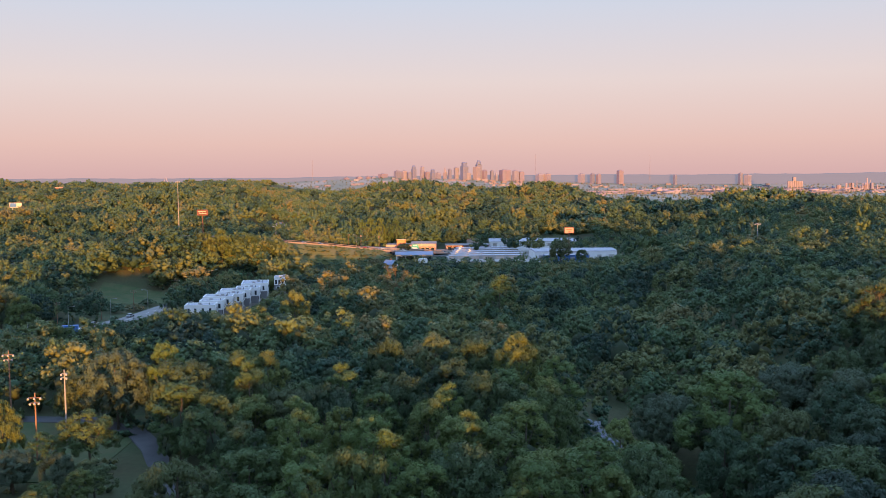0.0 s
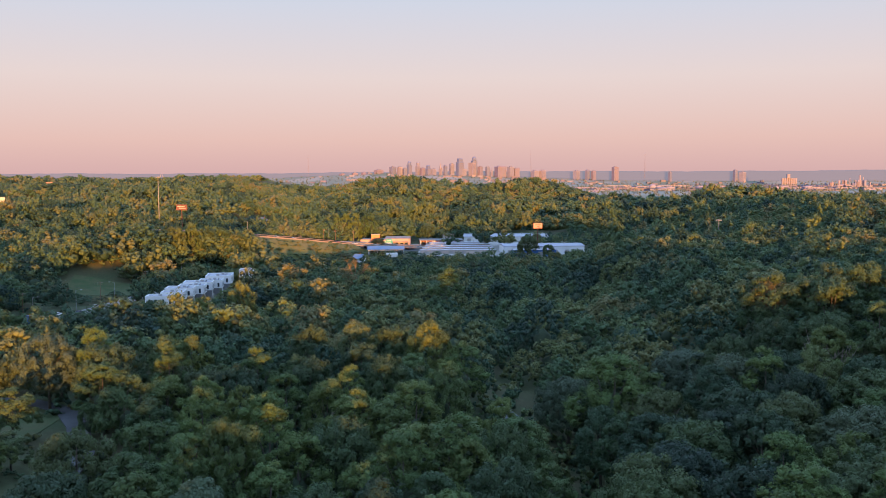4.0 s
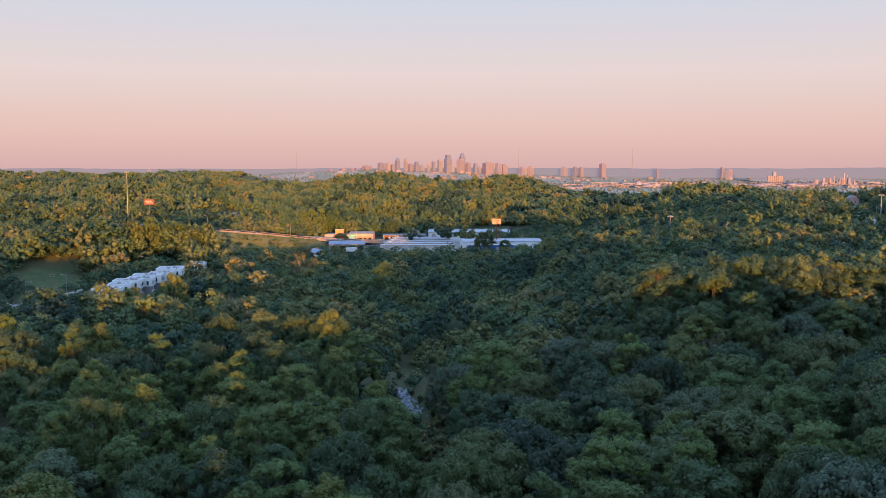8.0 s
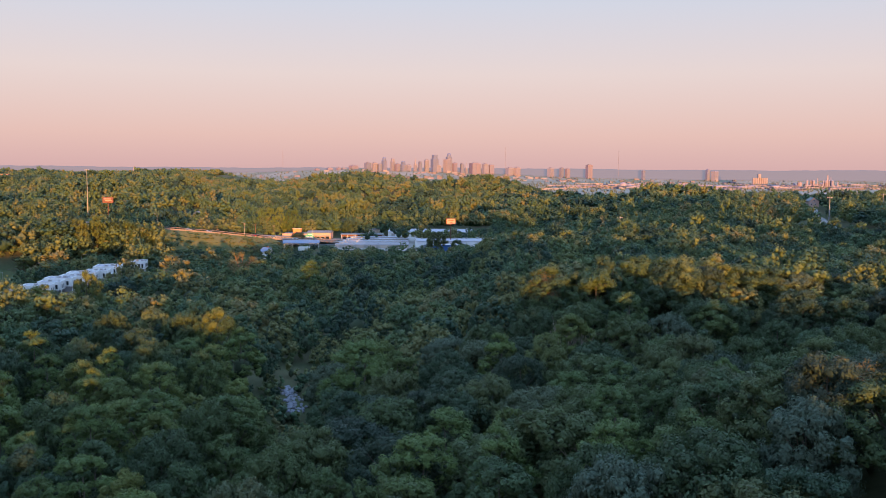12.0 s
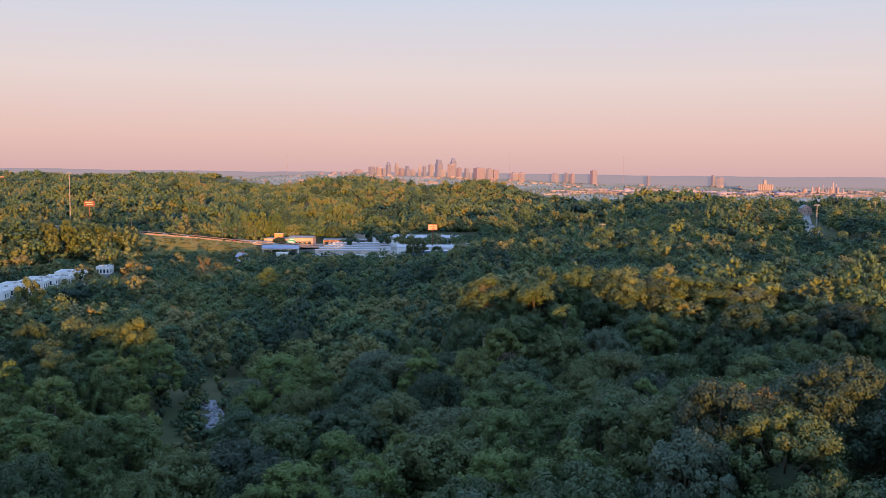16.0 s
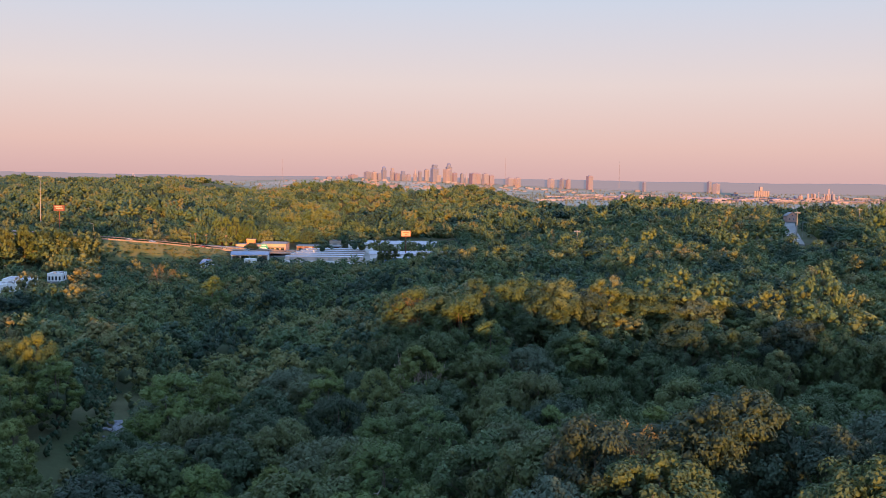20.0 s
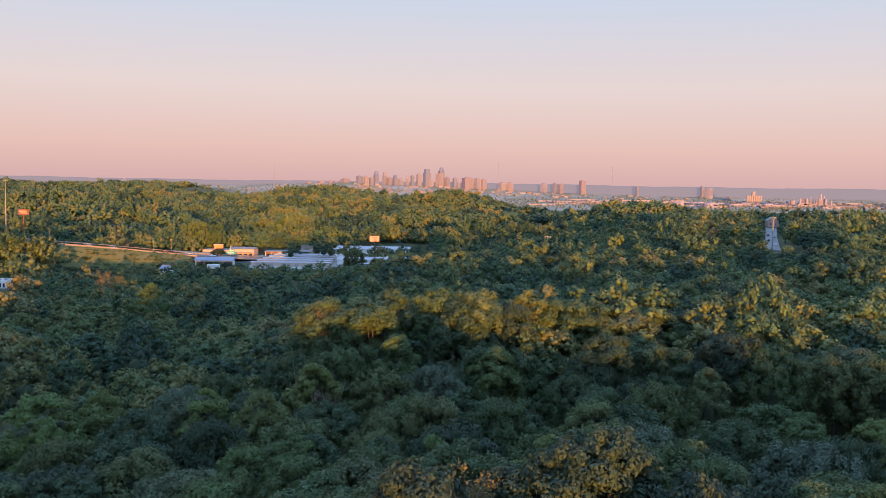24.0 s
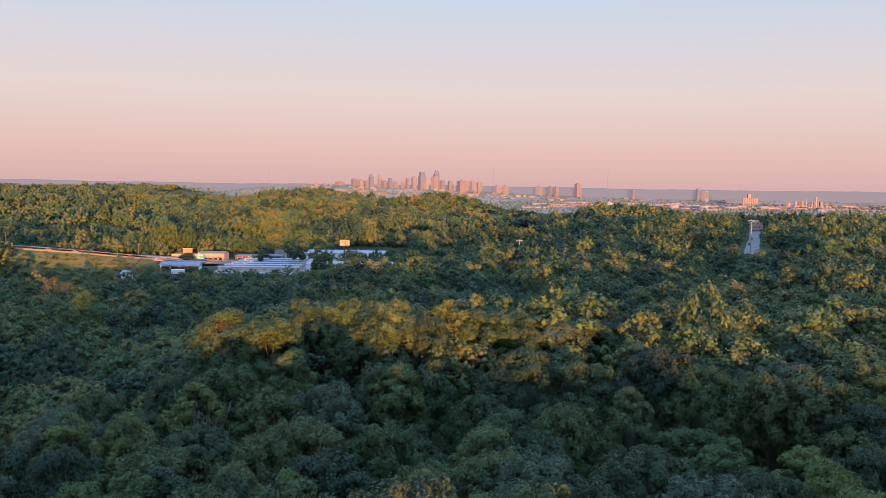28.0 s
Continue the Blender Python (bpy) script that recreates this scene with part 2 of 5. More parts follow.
# ---- builders ----
class Geo:
    """Collects boxes, prisms and tubes into one mesh."""

    def __init__(self):
        self.v, self.f = [], []

    def add(self, verts, faces):
        k = len(self.v)
        self.v += [tuple(p) for p in verts]
        self.f += [tuple(i + k for i in f) for f in faces]
        return self

    def box(self, x0, x1, y0, y1, z0, z1, b=0.0):
        """A box whose top edge is chamfered by b."""
        v = [(x0, y0, z0), (x1, y0, z0), (x1, y1, z0), (x0, y1, z0)]
        f = [(0, 3, 2, 1)]
        if b:
            v += [(x0, y0, z1 - b), (x1, y0, z1 - b), (x1, y1, z1 - b), (x0, y1, z1 - b)]
            v += [(x0 + b, y0 + b, z1), (x1 - b, y0 + b, z1), (x1 - b, y1 - b, z1), (x0 + b, y1 - b, z1)]
            rings = 2
        else:
            v += [(x0, y0, z1), (x1, y0, z1), (x1, y1, z1), (x0, y1, z1)]
            rings = 1
        for r in range(rings):
            a, c = 4 * r, 4 * r + 4
            f += [(a + i, a + (i + 1) % 4, c + (i + 1) % 4, c + i) for i in range(4)]
        f.append(tuple(4 * rings + i for i in range(4)))
        return self.add(v, f)

    def gable(self, x0, x1, y0, y1, z0, z1, zr, along="y"):
        """A house body with a ridge along x or y."""
        if along == "y":
            xm = (x0 + x1) / 2
            v = [(x0, y0, z0), (x1, y0, z0), (x1, y1, z0), (x0, y1, z0), (x0, y0, z1), (x1, y0, z1), (x1, y1, z1), (x0, y1, z1), (xm, y0, zr), (xm, y1, zr)]
            f = [(0, 1, 5, 8, 4), (2, 3, 7, 9, 6), (1, 2, 6, 5), (3, 0, 4, 7), (4, 8, 9, 7), (5, 6, 9, 8), (0, 3, 2, 1)]
        else:
            ym = (y0 + y1) / 2
            v = [(x0, y0, z0), (x1, y0, z0), (x1, y1, z0), (x0, y1, z0), (x0, y0, z1), (x1, y0, z1), (x1, y1, z1), (x0, y1, z1), (x0, ym, zr), (x1, ym, zr)]
            f = [(0, 1, 5, 4), (2, 3, 7, 6), (1, 2, 6, 9, 5), (3, 0, 4, 8, 7), (4, 5, 9, 8), (6, 7, 8, 9), (0, 3, 2, 1)]
        return self.add(v, f)

    def tube(self, pts, radii, n=8, cap=True):
        """A tapered tube through the points."""
        pts = [Vector(p) for p in pts]
        k = len(self.v)
        for i, (p, r) in enumerate(zip(pts, radii)):
            d = (pts[min(i + 1, len(pts) - 1)] - pts[max(i - 1, 0)]).normalized()
            a = d.orthogonal().normalized()
            b = d.cross(a)
            for j in range(n):
                w = 2 * math.pi * j / n
                self.v.append(tuple(p + a * (r * math.cos(w)) + b * (r * math.sin(w))))
        for i in range(len(pts) - 1):
            for j in range(n):
                self.f.append((k + i * n + j, k + i * n + (j + 1) % n, k + (i + 1) * n + (j + 1) % n, k + (i + 1) * n + j))
        if cap:
            self.f.append(tuple(k + j for j in reversed(range(n))))
            self.f.append(tuple(k + (len(pts) - 1) * n + j for j in range(n)))
        return self

    def mesh(self, name, material, smooth=False):
        me = bpy.data.meshes.new(name)
        me.from_pydata(self.v, [], self.f)
        me.materials.append(material)
        if smooth:
            me.shade_smooth()
        me.update()
        return me


def part(name, geo, material, parent, label="", smooth=False):
    me = geo if isinstance(geo, bpy.types.Mesh) else geo.mesh(name, material, smooth)
    ob = new(name, me)
    ob.parent = parent
    return tagged(ob, label)


def thing(name, m, label, category, group="", kind=""):
    ob = new(name)
    ob.empty_display_size = 0.5
    ob.matrix_basis = m
    return tagged(ob, label, category, group, kind)


def solo(name, geo, material, label="", category="", group="", kind="", m=None, smooth=False):
    ob = new(name, geo.mesh(name, material, smooth))
    if m is not None:
        ob.matrix_basis = m
    return tagged(ob, label, category, group, kind)


# ---- the lie of the land ----
def ss(a, b, x):
    t = np.clip((np.asarray(x, float) - a) / (b - a), 0, 1)
    return t * t * (3 - 2 * t)


def hill(x, y, cx, cy, rx, ry, h, turn=0.0):
    c, s = math.cos(radians(turn)), math.sin(radians(turn))
    u, v = (x - cx) * c + (y - cy) * s, -(x - cx) * s + (y - cy) * c
    return h * np.exp(-(u / rx) ** 2 - (v / ry) ** 2)


def waves(x, y):
    return (np.sin(x * 0.011 + 1.3) * np.cos(y * 0.009 - 0.4) + 0.5 * np.sin(x * 0.027 - y * 0.019) + 0.3 * np.sin(x * 0.041 + y * 0.05 + 2))


def ground(x, y):
    """Height of the bare ground, in metres, for arrays or numbers."""
    x, y = np.asarray(x, float), np.asarray(y, float)
    z = 20.0 + 0.2 * ss(520, 600, y) * (1 - ss(800, 1000, y)) + 0 * x
    z = z - 3.0 * ss(260, 330, y) * (1 - ss(480, 560, y)) * (1 - ss(60, 120, x))
    z = z + 5.5 * (1 - ss(-62, -30, x)) * (1 - ss(215, 300, y))                 # playing field
    z = z + 3.0 * hill(x, y, 0, 215, 45, 40, 1.0)
    z = z - 5.0 * hill(x, y, 46, 175, 14, 70, 1.0, -8)                           # creek bed
    z = z + 13.5 * ss(62, 120, x) * (1 - ss(420, 600, y)) * (0.4 + 0.6 * ss(165, 212, y)) + 2.0 * hill(x, y, 160, 250, 80, 60, 1.0) + 8.5 * hill(x, y, 138, 84, 26, 26, 1.0) + 7.5 * hill(x, y, 152, 102, 45, 26, 1.0)
    z = z + 21.0 * hill(x, y, -148, 540, 85, 26, 1.0, 54) + 3.0 * hill(x, y, -92, 425, 24, 50, 1.0) + 6.5 * hill(x, y, -68, 274, 36, 24, 1.0) + 4.5 * hill(x, y, 150, 232, 95, 26, 1.0) - 3.0 * hill(x, y, 150, 340, 90, 60, 1.0) + 6.0 * hill(x, y, -372, 770, 60, 40, 1.0)
    z = z + 21.0 * ss(180, 350, x) * ss(380, 600, y) * (1 - ss(800, 1350, y))
    z = z + 5.0 * ss(250, 340, x) * (1 - ss(400, 600, y))
    # the long hills
    left = ss(520, 2050, y) * 39 * (1 - ss(-420, -120, x))
    z = z + left
    z = z + hill(x, y, -80, 1480, 300, 330, 32) + hill(x, y, 160, 1500, 150, 200, 15) + hill(x, y, -260, 1560, 160, 200, 2)
    z = z - hill(x, y, 75, 1330, 60, 160, 12)
    z = z + hill(x, y, -300, 820, 140, 130, 10)
    # the plain beyond, and its far rim
    far = ss(1650, 2300, y)
    z = z * (1 - far * ss(-420, -150, x)) + 4 * far * ss(-420, -150, x)
    z = z - (z - 10) * far * (1 - ss(-420, -150, x)) * ss(2300, 2900, y)
    z = z + ss(4200, 4850, y) * 40 * np.exp(-(((x + 150) / 900) ** 2)) + ss(4700, 4990, y) * 22
    z = z + waves(x, y) * (0.7 + 6.2 * ss(620, 1000, y) * (1 - ss(1700, 2300, y)))
    z = z + 7.0 * np.sin(x * 0.021 + 0.6 * np.sin(y * 0.006)) * np.sin(y * 0.019 + 1.1 + 0.8 * np.sin(x * 0.008)) * ss(760, 950, y) * (1 - ss(1480, 1650, y) * ss(-420, -300, x)) * (1 - ss(1900, 2200, y))
    z = z + 7.5 * np.sin(y * 0.030 + 1.3 * np.sin(x * 0.011 + 0.7) + 0.006 * x) * ss(720, 860, y) * (1 - ss(1330, 1430, y)) * (0.75 + 0.25 * np.sin(x * 0.017))
    # the unseen wooded ridge behind, its crest shaped to set the valley's shadow line
    sdir, udir = 0.987 * x + 0.16 * y, 0.987 * y - 0.16 * x
    rid = np.exp(-(((udir + 235) / 75) ** 2))
    z = z + rid * (RIDGE_BASE - 12.6 * (1 - ss(-66, 0, sdir)) + RIDGE_RISE * ss(0, 40, sdir) + 1.9 * ss(95, 140, sdir) - 3.0 * np.exp(-(((sdir - 156) / 18) ** 2)))
    return z


RIDGE_BASE, RIDGE_RISE = 27.2, 0.2


def field_cover():
    """Beyond the wooded hills the sheet turns to fields and lots, painted paler for haze."""
    n, l = M_GROUND.node_tree.nodes, M_GROUND.node_tree.links
    p = n["Principled BSDF"]
    old = p.inputs["Base Color"].links[0].from_socket
    tc, sp = n.new("ShaderNodeTexCoord"), n.new("ShaderNodeSeparateXYZ")
    l.new(tc.outputs["Object"], sp.inputs[0])
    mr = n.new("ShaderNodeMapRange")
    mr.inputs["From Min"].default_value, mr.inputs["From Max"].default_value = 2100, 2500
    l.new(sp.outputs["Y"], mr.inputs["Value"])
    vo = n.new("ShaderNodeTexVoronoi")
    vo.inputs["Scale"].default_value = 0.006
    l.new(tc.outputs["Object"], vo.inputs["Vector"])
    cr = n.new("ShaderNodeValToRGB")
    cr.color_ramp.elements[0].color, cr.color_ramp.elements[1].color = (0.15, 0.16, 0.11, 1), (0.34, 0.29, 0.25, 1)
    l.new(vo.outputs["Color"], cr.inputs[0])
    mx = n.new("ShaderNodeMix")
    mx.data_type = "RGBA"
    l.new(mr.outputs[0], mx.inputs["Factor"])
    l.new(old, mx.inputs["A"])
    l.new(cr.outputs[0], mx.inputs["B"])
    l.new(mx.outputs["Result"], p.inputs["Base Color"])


field_cover()


def gz(x, y):
    return float(ground(x, y))


def build_ground():
    xs = np.concatenate([np.linspace(-6000, -900, 26)[:-1], np.linspace(-900, -200, 41)[:-1], np.linspace(-200, 450, 100)[:-1], np.linspace(450, 1100, 37)[:-1], np.linspace(1100, 6000, 26)])
    ys = np.concatenate([np.linspace(-3000, -700, 12)[:-1], np.linspace(-700, 60, 39)[:-1], np.linspace(60, 800, 110)[:-1], np.linspace(800, 2400, 81)[:-1], np.linspace(2400, 4800, 41)[:-1], np.linspace(4800, 5000, 14)[:-1], np.linspace(5000, 9000, 8)])
    X, Y = np.meshgrid(xs, ys)
    Z = ground(X, Y)
    v = np.stack([X.ravel(), Y.ravel(), Z.ravel()], 1)
    nx, ny = len(xs), len(ys)
    i = (np.arange(ny - 1)[:, None] * nx + np.arange(nx - 1)[None]).ravel()
    f = np.stack([i, i + 1, i + 1 + nx, i + nx], 1)
    me = bpy.data.meshes.new("ground")
    me.from_pydata(v.tolist(), [], f.tolist())
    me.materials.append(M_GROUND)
    me.shade_smooth()
    return tagged(new("ground", me), "dark leaf-littered forest floor rolling to the horizon", "ground", kind="structure")


build_ground()


def build_backdrop():
    """The last line of hills under the sky, its haze painted as a glow."""
    xs = np.linspace(-4200, 4200, 421)
    top = 79 + 2.2 * np.sin(xs * 0.0023 + 1) + 1.3 * np.sin(xs * 0.0087) + 0.8 * np.sin(xs * 0.031 + 0.7 * np.sin(xs * 0.011)) + 0.5 * np.sin(xs * 0.083)
    g = Geo()
    ys = 4950.0 - 0.022 * np.maximum(xs, 0)
    v = [(x, y, -20.0) for x, y in zip(xs, ys)] + [(x, y + 1, float(z) - 6) for x, y, z in zip(xs, ys, top)] + [(x, y + 3, float(z)) for x, y, z in zip(xs, ys, top)] + [(x, y + 8, -20.0) for x, y in zip(xs, ys)]
    n = len(xs)
    f = [(r * n + i, r * n + i + 1, (r + 1) * n + i + 1, (r + 1) * n + i) for r in range(3) for i in range(n - 1)]
    ob = solo("backdrop", g.add(v, f), M_HAZE, "line of hills on the horizon with a painted lavender haze glow", "backdrop", kind="structure", smooth=True)


build_backdrop()


def ribbon(name, pts, width, material, lift=0.15, kind="structure", label="", category="", thick=0.3, follow=True, step=6.0):
    """A road or path that follows the ground along a line of (x, y) or (x, y, z)."""
    P = [np.array(p, float) for p in pts]
    line = []
    for a, b in zip(P, P[1:]):
        k = max(1, int(np.linalg.norm((b - a)[:2]) / step))
        line += [a + (b - a) * i / k for i in range(k)]
    line.append(P[-1])
    g = Geo()
    rows = []
    for i, p in enumerate(line):
        d = (line[min(i + 1, len(line) - 1)] - line[max(i - 1, 0)])[:2]
        d = d / np.linalg.norm(d)
        nrm = np.array([d[1], -d[0]]) * width / 2
        z = p[2] if len(p) > 2 else gz(p[0], p[1]) + lift
        a, b = p[:2] - nrm, p[:2] + nrm
        rows.append([(a[0], a[1], z), (b[0], b[1], z), (b[0], b[1], z - thick), (a[0], a[1], z - thick)])
    v = [q for r in rows for q in r]
    f = []
    for i in range(len(rows) - 1):
        for j in range(4):
            f.append((4 * i + j, 4 * i + (j + 1) % 4, 4 * i + 4 + (j + 1) % 4, 4 * i + 4 + j))
    f += [(3, 2, 1, 0), tuple(4 * (len(rows) - 1) + j for j in range(4))]
    return solo(name, g.add(v, f), material, label, category, kind=kind)


# ---- where no trees stand: (x0, y0, x1, y1, half width) ----
ROAD_LEFT = [(-205, 290), (-168, 338), (-148, 376), (-140, 402), (-134, 450), (-117, 520)]
HIGHWAY = [(-140, 540, 43.5), (-120, 568, 41.0), (-85, 617, 34.0), (-52, 663, 26.6), (0, 690, 21.7), (60, 704, 21.3)]
ROAD_RIGHT = [(340, 575), (377, 675), (428, 812), (477, 945)]
CLEAR = [(-101, 376, -96, 412, 14), (-94, 416, -82, 460, 13), (-70, 664, 0, 700, 22), (0, 660, 105, 640, 24), (24, 728, 100, 762, 34), (-40, 715, 10, 725, 16),
         (-36, 560, -34, 580, 7), (-78, 172, -88, 190, 13), (-168, 472, -150, 462, 16), (-178, 350, -156, 356, 14), (-47, 142, -51, 162, 4), (-51, 162, -60, 178, 4),
         (-214, 1490, -206, 1505, 14), (30, 224, 36, 205, 6), (36, 205, 42, 180, 8), (42, 180, 46, 150, 6.5), (46, 150, 44, 122, 4.5), (335, 560, 377, 675, 10), (-104, 572, -66, 622, 10)]
HIGHWAY_FAR = [(x - 17 * (1 - i / 5), y + 12 + 1.2 * i, z + 1.6 - 0.2 * i) for i, (x, y, z) in enumerate(HIGHWAY)]
for line, w in ((ROAD_LEFT, 8), (HIGHWAY, 11), (HIGHWAY_FAR, 11), (ROAD_RIGHT, 11)):
    for a, b in zip(line, line[1:]):
        CLEAR.append((a[0], a[1], b[0], b[1], w))
# low growth that lets the view pass: (x, y, rx, ry, share of the height)
LOW = [(-92, 352, 24, 16, 0.62), (-114, 358, 14, 18, 0.2), (-85, 118, 45, 42, 0.42), (-84, 400, 8, 40, 0.3), (-155, 428, 32, 30, 0.3), (-150, 345, 30, 26, 0.4), (30, 520, 130, 40, 0.68), (40, 600, 90, 40, 0.44), (-40, 612, 90, 46, 0.24), (70, 590, 90, 52, 0.46), (-30, 640, 40, 24, 0.3), (-118, 318, 20, 26, 0.5),
       (-122, 346, 22, 52, 0.24), (-138, 430, 14, 16, 0.5), (316, 515, 32, 78, 0.3), (-75, 325, 60, 18, 0.7), (-52, 148, 12, 24, 0.4), (-72, 140, 24, 28, 0.5), (-25, 520, 30, 36, 0.6), (-84, 364, 12, 8, 0.7), (-62, 565, 40, 50, 0.5), (120, 720, 60, 70, 0.6)]


def open_land(x, y, grow=0.0):
    m = np.zeros(x.shape, bool)
    for x0, y0, x1, y1, w in CLEAR:
        dx, dy = x1 - x0, y1 - y0
        t = np.clip(((x - x0) * dx + (y - y0) * dy) / (dx * dx + dy * dy + 1e-9), 0, 1)
        m |= np.hypot(x - x0 - t * dx, y - y0 - t * dy) < w + grow
    return m


def low_share(x, y):
    s = np.ones(x.shape)
    for cx, cy, rx, ry, k in LOW:
        s = np.minimum(s, np.where(((x - cx) / rx) ** 2 + ((y - cy) / ry) ** 2 < 1, k, 1))
    return s


# ---- trees ----
def unit(a):
    return a / (np.linalg.norm(a, axis=1, keepdims=True) + 1e-9)


OCT_V = np.array([(1, 0, 0), (0, 1, 0), (-1, 0, 0), (0, -1, 0), (0, 0, 1), (0, 0, -1)], float)
OCT_F = np.array([(0, 1, 4), (1, 2, 4), (2, 3, 4), (3, 0, 4), (1, 0, 5), (2, 1, 5), (3, 2, 5), (0, 3, 5)])
RINGS = [(math.cos(0.4 * math.pi * (i % 5) + (0.2 * math.pi if i > 4 else 0)) * 0.894, math.sin(0.4 * math.pi * (i % 5) + (0.2 * math.pi if i > 4 else 0)) * 0.894, 0.447 if i < 5 else -0.447) for i in range(10)]
ICO_V = np.array(RINGS + [(0, 0, 1), (0, 0, -1)])
ICO_F = np.array([f for i in range(5) for f in ((i, (i + 1) % 5, 10), (i, i + 5, (i + 1) % 5), ((i + 1) % 5, i + 5, (i + 1) % 5 + 5), ((i + 1) % 5 + 5, i + 5, 11))])


def lumps(rng, c, r, base_v, base_f, rough, flat=0.9):
    """Uneven rounded masses of foliage round the centres c with the radii r."""
    m, n = len(c), len(base_v)
    v = c[:, None, :] + base_v[None] * np.array([1, 1, flat]) * np.asarray(r)[:, None, None] * rng.uniform(1 - rough, 1 + rough, (m, n, 1))
    return v.reshape(-1, 3), (base_f[None] + (np.arange(m) * n)[:, None, None]).reshape(-1, 3)


def crown_tris(rng, boughs, subs, per, leaf, rx, h, base=0.3, bough=0.36, sub=(0.42, 0.62), droop=-0.4, peak=0.0, loose=1.0, fray=0.1, core=0.8):
    """Corners and triangles of a crown: rounded boughs over a dome, each a cluster of lobes clad in leaf clumps."""
    d = unit(rng.normal(size=(boughs * 8, 3)))
    d = d[d[:, 2] > droop]
    pick = [0]
    while len(pick) < min(boughs, len(d)):          # spread the boughs evenly
        pick.append(int(np.argmax(np.min(np.linalg.norm(d[:, None] - d[pick][None], axis=2), axis=1) + rng.uniform(0, 0.22, len(d)))))
    d = d[pick]
    n = len(d)
    zc = h * (base + (1 - base) * 0.42)
    up, down = h - zc, zc - base * h
    az = np.arctan2(d[:, 1], d[:, 0])
    wob = 1 + 0.15 * np.sin(2 * az + rng.uniform(0, 6)) + 0.11 * np.sin(3 * az + rng.uniform(0, 6))
    wide = rx * wob * (1 - peak * np.clip(d[:, 2], 0, 1))
    big = rx * bough * rng.uniform(0.8, 1.18, n)
    reach = rng.uniform(0.9, 1.05, n) * loose
    mid = np.array([0, 0, zc])
    c = mid + np.stack([d[:, 0] * wide * reach, d[:, 1] * wide * reach, d[:, 2] * np.where(d[:, 2] > 0, up, down) * reach], 1)
    out = unit((c - mid) / np.array([rx, rx, up]))
    c = c - out * (big * 0.85)[:, None]
    i1 = np.repeat(np.arange(n), subs)
    d1 = unit(rng.normal(size=(n * subs, 3)) * 0.75 + 0.85 * out[i1] + np.array([0, 0, 0.2]))
    r1 = big[i1] * rng.uniform(*sub, len(i1))
    c1 = c[i1] + d1 * (big[i1] * rng.uniform(0.62, 0.95, len(i1)))[:, None]
    i2 = np.repeat(np.arange(len(i1)), per)
    k = len(i2)
    dirs = unit(rng.normal(size=(k, 3)) * 0.8 + 0.75 * d1[i2] + np.array([0, 0, 0.15]))
    pos = c1[i2] + dirs * (r1[i2] * rng.uniform(0.98 - 1.3 * fray, 1.02 + fray, k))[:, None]
    nrm = unit(dirs + 0.24 * rng.normal(size=(k, 3)))
    a = unit(np.cross(nrm, rng.normal(size=(k, 3))))
    b = np.cross(nrm, a)
    tri = []
    for w in (0, 2.1, 4.2):
        ang = w + rng.uniform(-0.4, 0.4, k)
        r = leaf * rng.uniform(0.55, 1.3, k)
        tri.append(pos + a * (r * np.cos(ang))[:, None] + b * (r * np.sin(ang))[:, None])
    v = [np.stack(tri, 1).reshape(-1, 3)]
    f = [np.arange(3 * k).reshape(-1, 3)]
    for mv, mf in (lumps(rng, c1, r1 * core, OCT_V, OCT_F, 0.14),
                   lumps(rng, c, big * (core - (0.3 if subs > 4 else 0.05)), *((ICO_V, ICO_F) if subs > 2 else (OCT_V, OCT_F)), 0.15),
                   lumps(rng, mid[None] - np.array([[0, 0, 0.15 * up]]), [1.0], ICO_V * np.array([rx * 0.36, rx * 0.36, up * 0.42]), ICO_F, 0.25)):
        f.append(mf + sum(len(q) for q in v))
        v.append(mv)
    f_all = np.concatenate(f)
    inside = 20 + (n * 20 if subs > 4 else 0)          # cores coloured dark as the shade inside the crown
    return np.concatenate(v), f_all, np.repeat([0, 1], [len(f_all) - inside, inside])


def tri_mesh(name, v, f, inner, material, tint=None):
    n = len(f)
    me = bpy.data.meshes.new(name)
    me.vertices.add(len(v))
    me.vertices.foreach_set("co", np.asarray(v, np.float32).ravel())
    me.loops.add(3 * n)
    me.loops.foreach_set("vertex_index", np.asarray(f, np.int32).ravel())
    me.polygons.add(n)
    me.polygons.foreach_set("loop_start", np.arange(n, dtype=np.int32) * 3)
    if tint is not None:
        at = me.attributes.new("tint", "FLOAT", "POINT")
        at.data.foreach_set("value", np.asarray(tint, np.float32))
    me.materials.append(material)
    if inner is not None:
        me.materials.append(M_CORE_SHADE)
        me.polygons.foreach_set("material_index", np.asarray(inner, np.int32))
    me.update()
    me.validate()
    me.shade_smooth()
    return me


